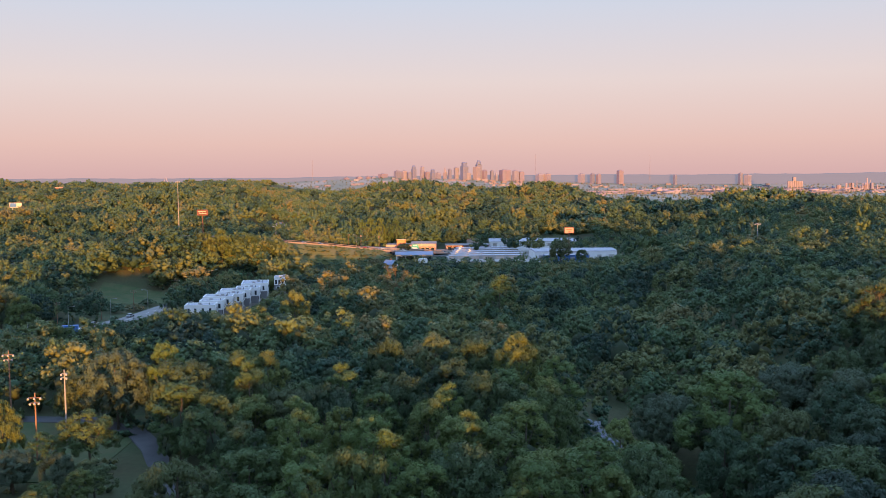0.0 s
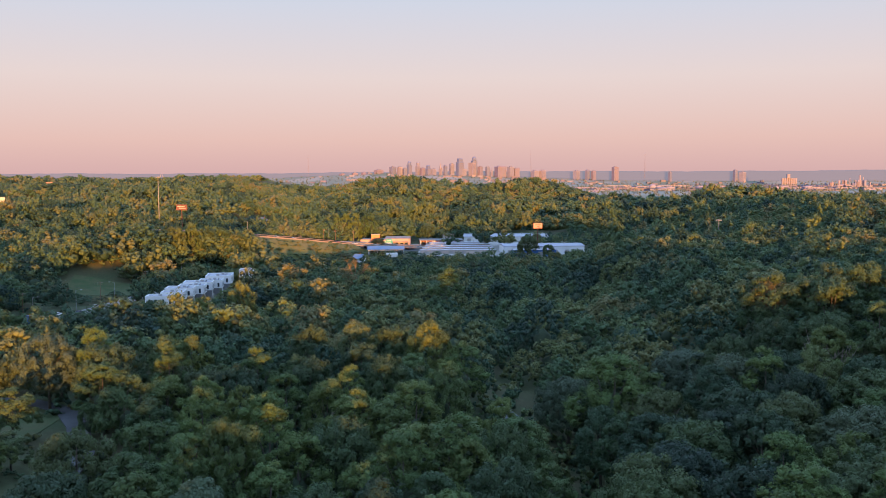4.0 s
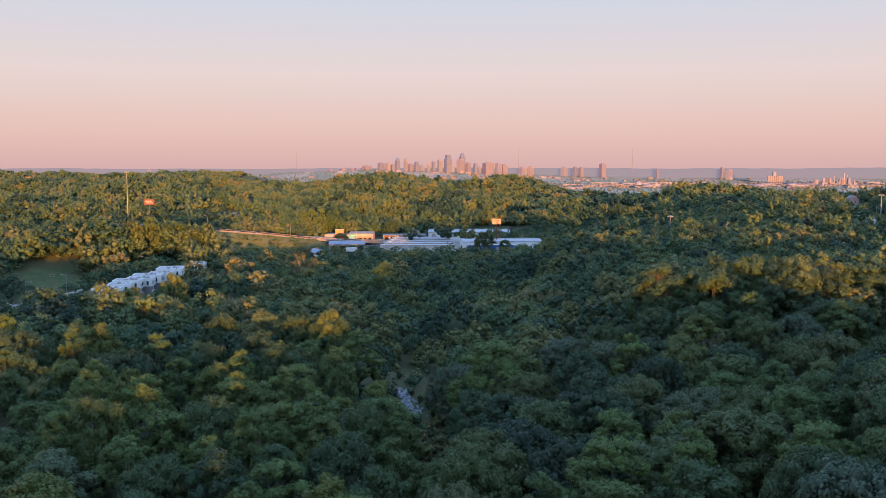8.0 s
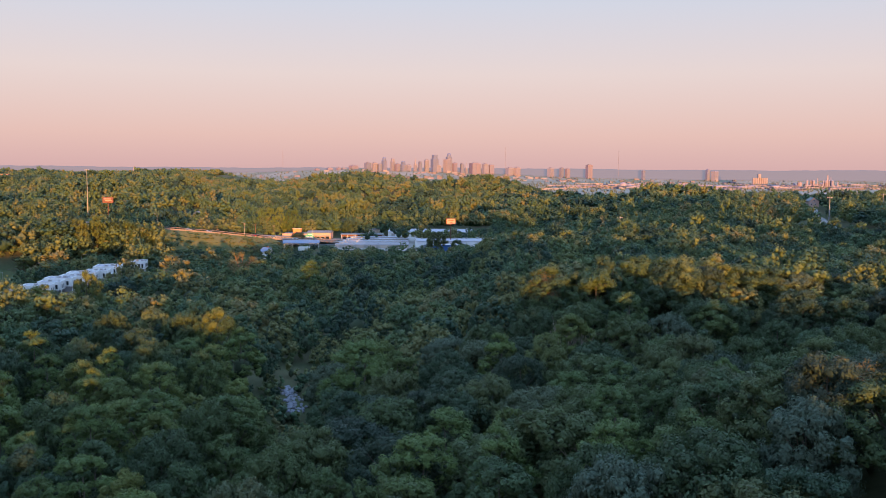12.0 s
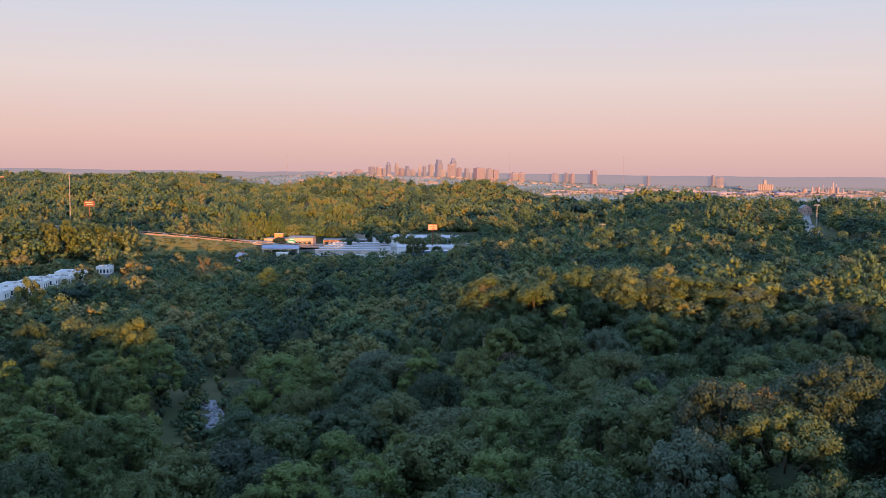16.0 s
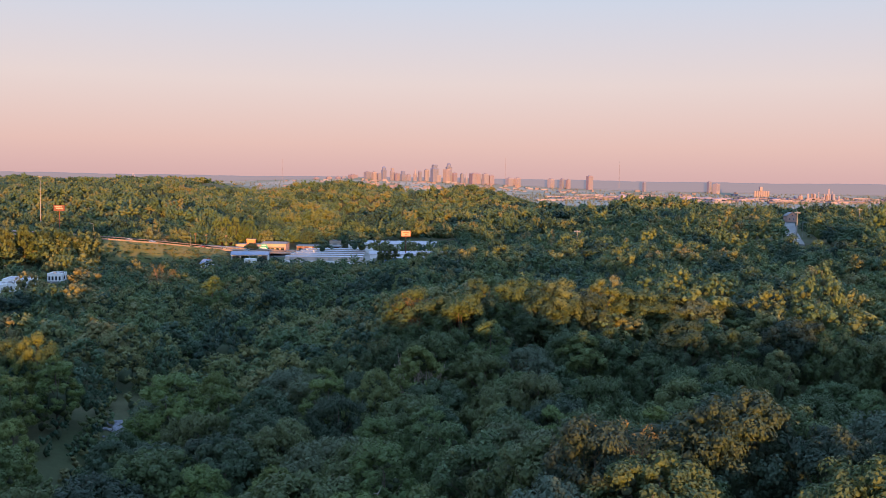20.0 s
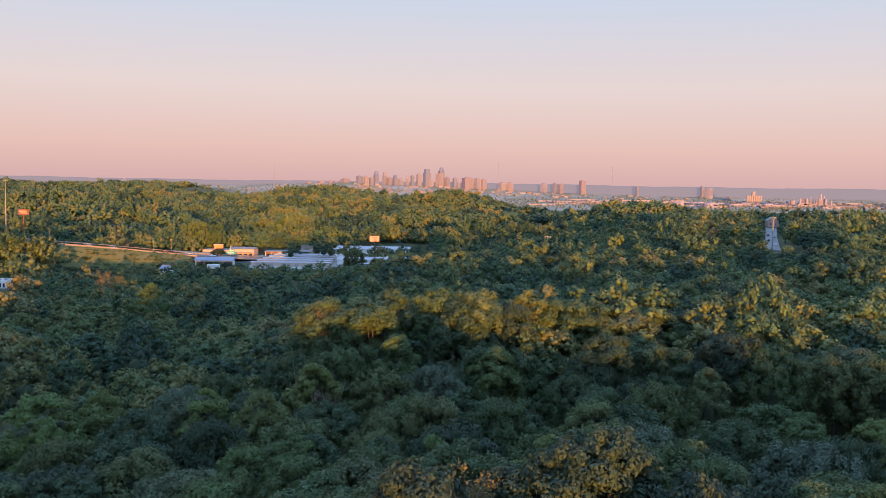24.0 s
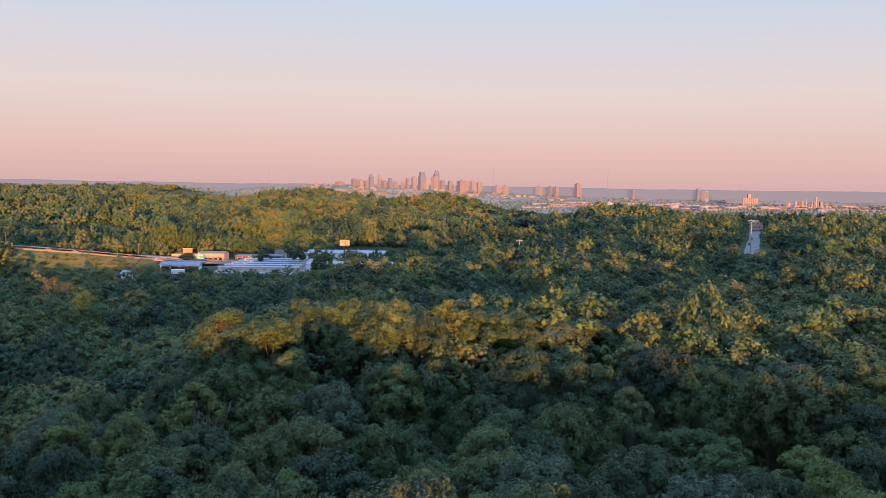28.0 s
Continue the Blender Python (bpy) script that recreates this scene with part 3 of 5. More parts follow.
def trunk_geo(rng, h, rx, limbs=5, r0=0.32):
    g = Geo()
    bend = rng.uniform(-0.4, 0.4, 2)
    g.tube([(0, 0, -1), (bend[0] * 0.3, bend[1] * 0.3, h * 0.25), (bend[0], bend[1], h * 0.55), (bend[0] * 1.4, bend[1] * 1.4, h * 0.85)], [r0 * 1.3, r0, r0 * 0.7, 0.08], 7)
    for i in range(limbs):
        w = 2 * math.pi * (i + rng.uniform(-0.3, 0.3)) / limbs
        z0 = h * rng.uniform(0.3, 0.55)
        q = np.array([math.cos(w), math.sin(w)]) * rx * rng.uniform(0.55, 0.85)
        g.tube([(bend[0] * 0.6, bend[1] * 0.6, z0), (q[0] * 0.5, q[1] * 0.5, z0 + h * 0.13), (q[0], q[1], z0 + h * rng.uniform(0.2, 0.36))], [r0 * 0.5, r0 * 0.32, 0.05], 5)
    return g


RNG = np.random.default_rng(7)
SPECIES = [  # name, label, crown radius, height, boughs, lobes a bough, clumps a lobe, clump size, base, bough size, peak, looseness, leaves
    ("broadleaf_tree", "broad dark green forest tree with a lobed crown", 7.2, 17.0, 28, 7, 58, 0.26, 0.2, 0.30, 0.0, 1.0, M_LEAF_DARK),
    ("elm_tree", "mid-green forest tree with an airy uneven crown", 6.2, 18.5, 25, 7, 56, 0.25, 0.22, 0.31, 0.2, 1.06, M_LEAF),
    ("cottonwood_tree", "tall light green tree with a ragged oval crown", 5.4, 21.0, 26, 6, 58, 0.23, 0.2, 0.30, 0.35, 1.1, M_LEAF_LIGHT),
]
NEAR_BANK = []
for name, label, rx, h, boughs, subs, per, leaf, base, bough, peak, loose, foliage in SPECIES:
    for k in range(4):
        rng = np.random.default_rng(100 + 10 * len(NEAR_BANK) + k)
        crown = tri_mesh("crown", *crown_tris(rng, boughs, subs, per, leaf, rx * rng.uniform(0.88, 1.12), h * rng.uniform(0.94, 1.06), base, bough, peak=peak, loose=loose, fray=0.22, core=0.56), foliage)
        trunk = trunk_geo(rng, h, rx).mesh("trunk", M_BARK, True)
        NEAR_BANK.append((name, label, crown, trunk, h, rx))

MID_BANK, FAR_BANK, DIST_BANK, HILL_BANK, SHADE_BANK, SHRUB_BANK = [], [], [], [], [], []
for k in range(14):
    rng = np.random.default_rng(500 + k)
    peak = rng.uniform(0, 0.4)
    MID_BANK.append(crown_tris(rng, 13, 5, 11, 0.5, 7.4, 16.5 * rng.uniform(0.9, 1.1), 0.16, 0.35, peak=peak, loose=1.02, fray=0.13, core=0.6))
    FAR_BANK.append(crown_tris(rng, 12, 3, 6, 0.55, 6.6, 14.5 * rng.uniform(0.9, 1.1), 0.12, 0.33, (0.45, 0.68), -0.2, peak=peak, loose=1.05, fray=0.18, core=0.6))
    DIST_BANK.append(crown_tris(rng, 9, 1, 3, 0.8, 7.0, 12.0 * rng.uniform(0.85, 1.15), 0.1, 0.4, (0.6, 0.85), -0.05, peak=peak, loose=1.03, fray=0.16, core=0.84))
    HILL_BANK.append(crown_tris(rng, 8, 1, 2, 0.75, 7.0, 12.5 * rng.uniform(0.85, 1.15), 0.08, 0.42, (0.6, 0.85), -0.05, peak=peak, loose=1.0, fray=0.16, core=0.86))
    SHRUB_BANK.append(crown_tris(rng, 3, 2, 6, 0.36, 2.2, 4.6 * rng.uniform(0.7, 1.3), 0.0, 0.5))
    SHADE_BANK.append(crown_tris(rng, 3, 1, 1, 1.5, 5.6, 16.0, 0.1, 0.7))


def scatter(x0, x1, y0, y1, gap, rng):
    """Uneven rows of stands for trees."""
    nx, ny = int((x1 - x0) / gap), int((y1 - y0) / (gap * 0.9))
    i, j = np.meshgrid(np.arange(nx), np.arange(ny))
    x = x0 + (i + 0.5 * (j % 2) + rng.uniform(-0.38, 0.38, i.shape)) * gap
    y = y0 + (j + rng.uniform(-0.38, 0.38, i.shape)) * gap * 0.9
    return x.ravel(), y.ravel()


def in_view(x, y, pad=20.0):
    """The wedge of land that opens ahead of the flight line."""
    return (x > -pad - 0.53 * (y + 25)) & (x < 150 + pad + 0.53 * y)


def patchy(x, y):
    return 0.5 + 0.5 * np.sin(x * 0.031 + 1.7 * np.sin(y * 0.017)) * np.cos(y * 0.027 - 0.8 * np.sin(x * 0.013))


def woods(name, label, bank, x, y, rng, material, tall=1.0, even=0.8, clump=0.26, rise=0.0, dark_cores=True, z=None):
    """One sheet of joined trees on the given stands."""
    hs = low_share(x, y) * rng.uniform(even, 2.06 - even - 0.16, len(x)) * (1 - clump * 0.54 + clump * patchy(y * 1.7, x * 1.7)) * tall
    hs = np.where((rng.uniform(0, 1, len(x)) < rise) & (low_share(x, y) > 0.9), np.maximum(hs, 0.95) * rng.uniform(1.12, 1.38, len(x)), hs)   # a few overtop the rest
    z = ground(x, y) - 0.5 if z is None else z
    rot = rng.uniform(0, 2 * math.pi, len(x))
    wide = rng.uniform(0.8, 1.22, len(x)) * np.clip(hs, 0.6, 1.15)
    pick = rng.integers(0, len(bank), len(x))
    tint = np.clip(0.8 * rng.uniform(0, 1, len(x)) + 0.5 * patchy(x * 1.6, y * 1.3) - 0.15, 0, 1)
    vs, fs, ts, ms, base = [], [], [], [], 0
    for k, (tpl, faces, inner) in enumerate(bank):
        s = np.nonzero(pick == k)[0]
        if not len(s):
            continue
        c, n = np.cos(rot[s])[:, None], np.sin(rot[s])[:, None]
        px_, py_, pz_ = tpl[:, 0][None] * wide[s][:, None], tpl[:, 1][None] * wide[s][:, None], tpl[:, 2][None] * hs[s][:, None]
        v = np.stack([px_ * c - py_ * n + x[s][:, None], px_ * n + py_ * c + y[s][:, None], pz_ + z[s][:, None]], -1)
        vs.append(v.reshape(-1, 3))
        fs.append((faces[None] + (base + np.arange(len(s)) * len(tpl))[:, None, None]).reshape(-1, 3))
        base += len(s) * len(tpl)
        ms.append(np.tile(inner, len(s)))
        ts.append(np.repeat(tint[s], len(tpl)))
    me = tri_mesh(name, np.concatenate(vs), np.concatenate(fs), np.concatenate(ms) if dark_cores else None, material, np.concatenate(ts))
    return tagged(new(name, me), label, "woods", kind="stuff")


NEAR_END = 215.0
rng = np.random.default_rng(11)
tx, ty = scatter(-140, 330, 74, NEAR_END, 12.2, rng)
keep = ((ty > 86) | (tx > 95)) & in_view(tx, ty, 6) & ~open_land(tx, ty) 
tx, ty = tx[keep], ty[keep]
near_roots = {}
tops = low_share(tx, ty) * (14.6 + 3.2 * rng.uniform(0, 1, len(tx)) + 1.6 * patchy(ty * 1.7, tx * 1.7))      # heights of the trees
for i in range(len(tx)):
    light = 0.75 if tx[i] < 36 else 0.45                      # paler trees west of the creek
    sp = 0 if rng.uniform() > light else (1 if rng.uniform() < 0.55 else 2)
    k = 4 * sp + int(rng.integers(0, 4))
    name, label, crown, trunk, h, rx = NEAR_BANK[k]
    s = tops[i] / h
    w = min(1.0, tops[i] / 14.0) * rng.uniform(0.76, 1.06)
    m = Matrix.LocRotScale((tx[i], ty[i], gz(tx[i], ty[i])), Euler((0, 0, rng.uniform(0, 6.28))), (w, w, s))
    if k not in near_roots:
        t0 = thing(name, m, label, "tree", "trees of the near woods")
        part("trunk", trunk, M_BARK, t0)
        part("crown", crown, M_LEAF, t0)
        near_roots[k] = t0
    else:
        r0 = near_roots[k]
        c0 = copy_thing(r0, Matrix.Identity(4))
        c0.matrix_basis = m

rng = np.random.default_rng(12)
x, y = scatter(-200, 420, 86, 300, 7.5, rng)
k = in_view(x, y, 6) & ~open_land(x, y, np.where((x > 22) & (x < 60), -6.0, 1.5))
woods("undergrowth", "dark green shrubs under the trees", SHRUB_BANK, x[k], y[k], rng, M_WOODS)
x, y = scatter(22, 60, 116, 226, 3.2, rng)
k = open_land(x, y) & ~((np.abs(x - 44.4) < 3.4) & (y < 168)) & ~((np.abs(x - 38.5 + 0.28 * (y - 196)) < 3.4) & (y > 191))
woods("creek_scrub", "low dark green scrub along the creek", SHRUB_BANK, x[k], y[k], rng, M_WOODS, 0.7)
x, y = scatter(-230, 20, 340, 650, 7.5, rng)
k = in_view(x, y, 6) & ~open_land(x, y, 1.0)
woods("brush", "low green brush on the highway slope", SHRUB_BANK, x[k], y[k], rng, M_WOODS, 0.7)
x, y = scatter(-420, 520, NEAR_END - 5, 470, 12.8, rng)
k = in_view(x, y, 25) & ~open_land(x, y)
woods("valley_woods", "dense mixed green woods filling the shaded valley", MID_BANK, x[k], y[k], rng, M_WOODS, 0.92, 0.80, 0.26, 0.04)
x, y = scatter(-200, -50, 470, 610, 7.0, rng)
k = in_view(x, y, 6) & ~open_land(x, y, 1.0)
woods("verge_woods", "young sunlit trees on the highway slope", FAR_BANK, x[k], y[k], rng, M_WOODS, 0.36, 0.78, dark_cores=False)
x, y = scatter(-620, 720, 470, 860, 12.0, rng)
k = in_view(x, y, 25) & ~open_land(x, y)
woods("slope_woods", "mixed olive and green woods on the lower slopes", FAR_BANK, x[k], y[k], rng, M_WOODS, 1.1, 0.78, 0.4, 0.08, False)
x, y = scatter(-700, 800, 860, 1180, 12.4, rng)
k = in_view(x, y, 25) & ~open_land(x, y)
woods("hill_woods", "rolling wooded hills lit by low evening sun", DIST_BANK, x[k], y[k], rng, M_WOODS, 1.0, 0.72, 0.5, 0.04, False)
x, y = scatter(-1250, 1150, 1180, 2080, 9.8, rng)
k = in_view(x, y, 25) & ~open_land(x, y) & ((y < 1570) | (x < -330))
woods("crest_woods", "sunlit woods on the crests of the hills", HILL_BANK, x[k], y[k], rng, M_WOODS, 0.78, 0.74, 0.5, 0.03, False)
# woods behind and beside the flight line, out of view, which shade the valley
x, y = scatter(-700, 500, -420, -60, 11, rng)
woods("ridge_woods", "unseen wooded ridge that shades the valley", SHADE_BANK, x, y, rng, M_WOODS, 1.0, 0.9)
x, y = scatter(-330, 420, -60, 120, 6.5, rng)
k = ~in_view(x, y, 12) | (y < 86)
woods("clearing_scrub", "low green scrub in the clearing under the flight line", SHRUB_BANK, x[k], y[k], rng, M_WOODS, 0.9)
# far plain
x, y = scatter(-2700, 2900, 2150, 4900, 38, rng)
k = in_view(x, y, 60) & (rng.uniform(0, 1, len(x)) < 0.55)
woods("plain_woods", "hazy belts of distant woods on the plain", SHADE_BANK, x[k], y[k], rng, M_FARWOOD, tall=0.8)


# ---- things of the valley ----
def local(x, y, turn=0.0, z=None):
    return pose(x, y, gz(x, y) if z is None else z, 0, 0, turn)


# ---- roads and open ground ----
ribbon("road_1", ROAD_LEFT, 10, M_PALE_ROAD, 0.25, label="pale worn asphalt road through the trees", category="road")
ribbon("road_2", ROAD_RIGHT, 9, M_PALE_ROAD, 0.9, label="straight pale road running down the hill", category="road", thick=1.5)
hw = ribbon("highway", HIGHWAY, 17, M_SUNTINT_ROAD, thick=0.5, label="sunlit concrete highway on an embankment", category="road")


def lane_marks(name, pts, offset, dash, gap, width=0.18, lift=0.03):
    g = Geo()
    P = [np.array(p, float) for p in pts]
    for a, b in zip(P, P[1:]):
        d = b - a
        n = np.linalg.norm(d[:2])
        d = d / n
        s = np.array([d[1], -d[0]])
        t = 0.0
        while t < n - dash:
            p, q = a + d * t, a + d * (t + dash)
            zp = p[2] if len(p) > 2 else gz(p[0], p[1]) + 0.25
            zq = q[2] if len(q) > 2 else gz(q[0], q[1]) + 0.25
            c = [p[:2] + s * (offset - width), p[:2] + s * (offset + width), q[:2] + s * (offset + width), q[:2] + s * (offset - width)]
            zs = [zp, zp, zq, zq]
            g.add([(c[i][0], c[i][1], zs[i] + lift) for i in range(4)] + [(c[i][0], c[i][1], zs[i] - 0.01) for i in range(4)],
                  [(0, 1, 2, 3), (0, 4, 5, 1), (1, 5, 6, 2), (2, 6, 7, 3), (3, 7, 4, 0)])
            t += dash + gap
    return solo(name, g, M_PAINT, "white painted lane lines", "road marking", kind="structure")


ribbon("highway_2", HIGHWAY_FAR, 15, M_SUNTINT_ROAD, thick=0.5, label="sunlit far carriageway of the concrete highway", category="road")
lane_marks("lane_lines_5", HIGHWAY_FAR, 0.0, 4, 6)
lane_marks("lane_lines_1", HIGHWAY, 0.0, 4, 6)
lane_marks("lane_lines_2", HIGHWAY, 7.6, 12, 0.2)
lane_marks("lane_lines_3", HIGHWAY, -7.6, 12, 0.2)
lane_marks("lane_lines_4", ROAD_LEFT, 0.0, 3, 5, 0.12)


def pad(name, x0, x1, y0, y1, material, label, lift=0.12, turn=0.0, cx=None, cy=None):
    """A flat sheet of paving or lawn draped over the ground."""
    nx, ny = max(2, int((x1 - x0) / 6)), max(2, int((y1 - y0) / 6))
    X, Y = np.meshgrid(np.linspace(x0, x1, nx), np.linspace(y0, y1, ny))
    if turn:
        mx, my = (x0 + x1) / 2, (y0 + y1) / 2
        c, s = math.cos(radians(turn)), math.sin(radians(turn))
        X, Y = mx + (X - mx) * c - (Y - my) * s, my + (X - mx) * s + (Y - my) * c
    Z = ground(X, Y) + lift
    v = np.stack([X.ravel(), Y.ravel(), Z.ravel()], 1)
    low = v - np.array([0, 0, 0.8])
    f = [(j * nx + i, j * nx + i + 1, (j + 1) * nx + i + 1, (j + 1) * nx + i) for j in range(ny - 1) for i in range(nx - 1)]
    n = nx * ny
    rim = [i for i in range(nx)] + [j * nx + nx - 1 for j in range(1, ny)] + [(ny - 1) * nx + i for i in range(nx - 2, -1, -1)] + [j * nx for j in range(ny - 2, 0, -1)]
    f += [(rim[k], rim[k] + n, rim[(k + 1) % len(rim)] + n, rim[(k + 1) % len(rim)]) for k in range(len(rim))]
    return solo(name, Geo().add(v.tolist() + low.tolist(), f), material, label, "ground", kind="structure")


pad("lawn_1", -112, -64, 158, 204, M_GRASS, "mown playing field lawn in shade")
pad("lawn_2", -178, -142, 450, 478, M_GRASS, "open grassy clearing beside the road", turn=5)
pad("lawn_3", -116, -78, 368, 464, M_GRASS, "grass strip round the apartments", 0.12, turn=-8)
pad("parking_lot_1", -66, 14, 668, 706, M_ASPHALT, "asphalt parking lot in front of the shops", 0.2)
pad("parking_lot_2", -192, -160, 335, 364, M_ASPHALT, "asphalt lot beside the road", 0.2, turn=10)
pad("yard", 2, 126, 622, 742, M_CONCRETE, "pale concrete storage yard", 0.15)
ribbon("path_2", [(-104, 203), (-80, 200), (-66, 190), (-58, 177), (-51, 162), (-46, 140)], 4.5, M_ASPHALT, 0.3, label="curved grey park drive", category="path")


def embankment(name, line, side, edge, reach, last, label):
    """A grassy bank from the road's edge down to the ground."""
    P = [np.array(p, float) for p in line[:last + 1]]
    v, f, cols = [], [], 6
    rows = []
    for a, b in zip(P, P[1:]):
        d = b - a
        s = np.array([d[1], -d[0]]) / np.hypot(d[0], d[1]) * side
        k = 10
        rows += [(a + d * i / k, s) for i in range(k + (b is P[-1]))]
    for p, s in rows:
        for j in range(cols):
            t = j / (cols - 1)
            q = p[:2] + s * (edge + reach * t)
            low = gz(q[0], q[1]) - 0.3
            top = p[2] - 0.25
            z = max(top + (low - top) * (t ** 1.15), low)
            v.append((q[0], q[1], z + 0.35 * math.sin(q[0] * 0.7 + q[1] * 0.9) * (0 < j < cols - 1)))
    n = len(rows)
    f = [(i * cols + j, i * cols + j + 1, (i + 1) * cols + j + 1, (i + 1) * cols + j) for i in range(n - 1) for j in range(cols - 1)]
    if side < 0:
        f = [tuple(reversed(q)) for q in f]
    bank_spots.extend(v[i] for i in range(len(v)) if 0 < i % cols)
    return solo(name, Geo().add(v, f), M_DRYGRASS, label, "embankment", kind="structure", smooth=True)


bank_spots = []
embankment("embankment_1", HIGHWAY, 1, 8.3, 15, 3, "dry grass highway embankment in evening sun")
embankment("embankment_2", HIGHWAY, -1, 8.3, 8, 3, "grassy median between the carriageways")
rng = np.random.default_rng(31)
spots = np.array(bank_spots[:150] * 6) + rng.normal(size=(len(bank_spots[:150]) * 6, 3)) * np.array([1.9, 1.9, 0.1])
spots = spots[rng.uniform(0, 1, len(spots)) < 0.6]
woods("bank_brush", "olive brush and weeds on the highway bank", SHRUB_BANK, spots[:, 0], spots[:, 1], rng, M_WOODS, 1.25, 0.6, 0.3, dark_cores=False, z=spots[:, 2] - 0.3)
creek = ribbon("creek_bed", [(41, 186), (38, 197), (35.5, 206), (33, 216)], 3.6, M_GROUND, 0.12, label="grey stony creek bed between trees", category="creek")
stone_rng = np.random.default_rng(61)
STONES = []
for k in range(4):
    sv, sf = lumps(stone_rng, np.zeros((1, 3)), [1.0], ICO_V, ICO_F, 0.28, 0.6)
    STONES.append(Geo().add(sv.tolist(), sf.tolist()).mesh("stone", M_STONE))
for i in range(130):
    u, v = stone_rng.uniform(0, 1), float(np.clip(stone_rng.normal() * 1.5, -3, 3))
    x, y = 38.5 - 4.5 * u + v, 196 + 16 * u + 0.4 * v
    st = part("stone", STONES[i % 4], M_STONE, creek)
    st.matrix_basis = Matrix.LocRotScale((x, y, gz(x, y) + 0.2), Euler((0, 0, stone_rng.uniform(0, 6))), [stone_rng.uniform(0.25, 0.75)] * 3)
ribbon("water", [(45, 124), (45, 140), (44, 152), (43, 166)], 5, M_WATER, 0.5, label="still creek water reflecting the sky", category="water")


# ---- bridge on the highway ----
br = thing("highway_bridge", pose(-68, 641, 0, 0, 0, 54), "concrete highway bridge with square piers", "bridge")
for i in range(3):
    for side in (-6, 6):
        part("pier", Geo().box(-10 + 9 * i, -8.8 + 9 * i, side - 0.6, side + 0.6, 14, 27.5 - 1.2 * i, 0.05), M_GREY_ROOF, br)
for sx in (-1, 1):
    pts = []
    for a, c in zip(HIGHWAY, HIGHWAY[1:]):
        d = np.array(c, float) - np.array(a, float)
        n = np.hypot(d[0], d[1])
        for q in (a, c):
            pts.append((q[0] + d[1] / n * 8.3 * sx, q[1] - d[0] / n * 8.3 * sx, q[2] + 0.55))
    ribbon("guard_wall_%d" % (1 if sx < 0 else 2), pts, 0.3, M_SUNTINT_ROAD, thick=0.6, label="low worn concrete guard wall along the highway", category="guard wall")


# ---- vehicles ----
def car_geo():
    body = Geo()
    prof = [(-2.25, 0.35), (-2.25, 0.85), (-1.5, 0.95), (1.2, 0.98), (2.2, 0.8), (2.3, 0.35)]
    for w in (-0.88, 0.88):
        body.v += [(x, w, z) for x, z in prof]
    n = len(prof)
    body.f += [tuple(range(n)), tuple(reversed(range(n, 2 * n)))] + [(i, i + n, (i + 1) % n + n, (i + 1) % n) for i in range(n)]
    cab = Geo()
    low, top = [(-1.75, 0.94), (1.05, 0.96)], [(-1.25, 1.45), (0.35, 1.47)]
    v = [(low[0][0], -0.82, low[0][1]), (low[1][0], -0.82, low[1][1]), (low[1][0], 0.82, low[1][1]), (low[0][0], 0.82, low[0][1]),
         (top[0][0], -0.66, top[0][1]), (top[1][0], -0.66, top[1][1]), (top[1][0], 0.66, top[1][1]), (top[0][0], 0.66, top[0][1])]
    cab.add(v, [(0, 1, 5, 4), (1, 2, 6, 5), (2, 3, 7, 6), (3, 0, 4, 7)])
    roof = Geo().box(-1.27, 0.37, -0.68, 0.68, 1.44, 1.5, 0.03)
    wheel = Geo().tube([(0, -0.11, 0), (0, 0.11, 0)], [0.33, 0.33], 12)
    return body, cab, roof, wheel


CAR_PARTS = {}


def car(x, y, z, turn, paint, label, group):
    key = paint.name
    m = pose(x, y, z, 0, 0, turn)
    if key in CAR_PARTS:
        c = copy_thing(CAR_PARTS[key], m)
        return tagged(c, label, "car", group)
    body, cab, roof, wheel = car_geo()
    c = thing("car", m, label, "car", group)
    part("body", body, paint, c)
    part("cabin_glass", cab, M_GLASS, c)
    part("roof", roof, paint, c)
    wm = wheel.mesh("wheel", M_BLACK)
    for wx in (-1.35, 1.4):
        for wy in (-0.82, 0.82):
            o = part("wheel", wm, M_BLACK, c)
            o.location = (wx, wy, 0.33)
    CAR_PARTS[key] = c
    return c


PAINTS = [(M_WHITE, "white"), (M_SILVER, "silver"), (M_RED, "dark red"), (M_DARK, "black"), (M_BLUE, "blue")]


def on_line(line, k, s, side):
    a, b = np.array(line[k], float), np.array(line[k + 1], float)
    d = b - a
    n = np.hypot(d[0], d[1])
    p = a + d * s
    off = np.array([d[1], -d[0]]) / n * side
    z = p[2] if len(p) > 2 else None
    return p[0] + off[0], p[1] + off[1], z, math.degrees(math.atan2(d[1], d[0]))


for i, (k, s, side) in enumerate([(0, 0.7, 4), (1, 0.15, -4), (1, 0.7, 4), (2, 0.1, -3.5), (2, 0.75, 4), (3, 0.15, -4), (3, 0.4, 4)]):
    x, y, z, w = on_line(HIGHWAY, k, s, side)
    p, c = PAINTS[(0, 3, 1, 0, 2, 1, 0)[i]]
    car(x, y, z + 0.03, w, p, c + " car on the sunlit highway", "cars on the highway")
for i, (k, s, side) in enumerate([(2, 0.5, 2.3), (3, 0.1, -2.3), (3, 0.7, 2.3), (2, 0.2, -2.3), (0, 0.6, -2.3)]):
    x, y, z, w = on_line(ROAD_LEFT, k, s, side)
    p, c = PAINTS[(3, 1, 3, 0, 0)[i]]
    car(x, y, gz(x, y) + 0.32, w, p, c + " car on the road by the apartments", "cars on the road")
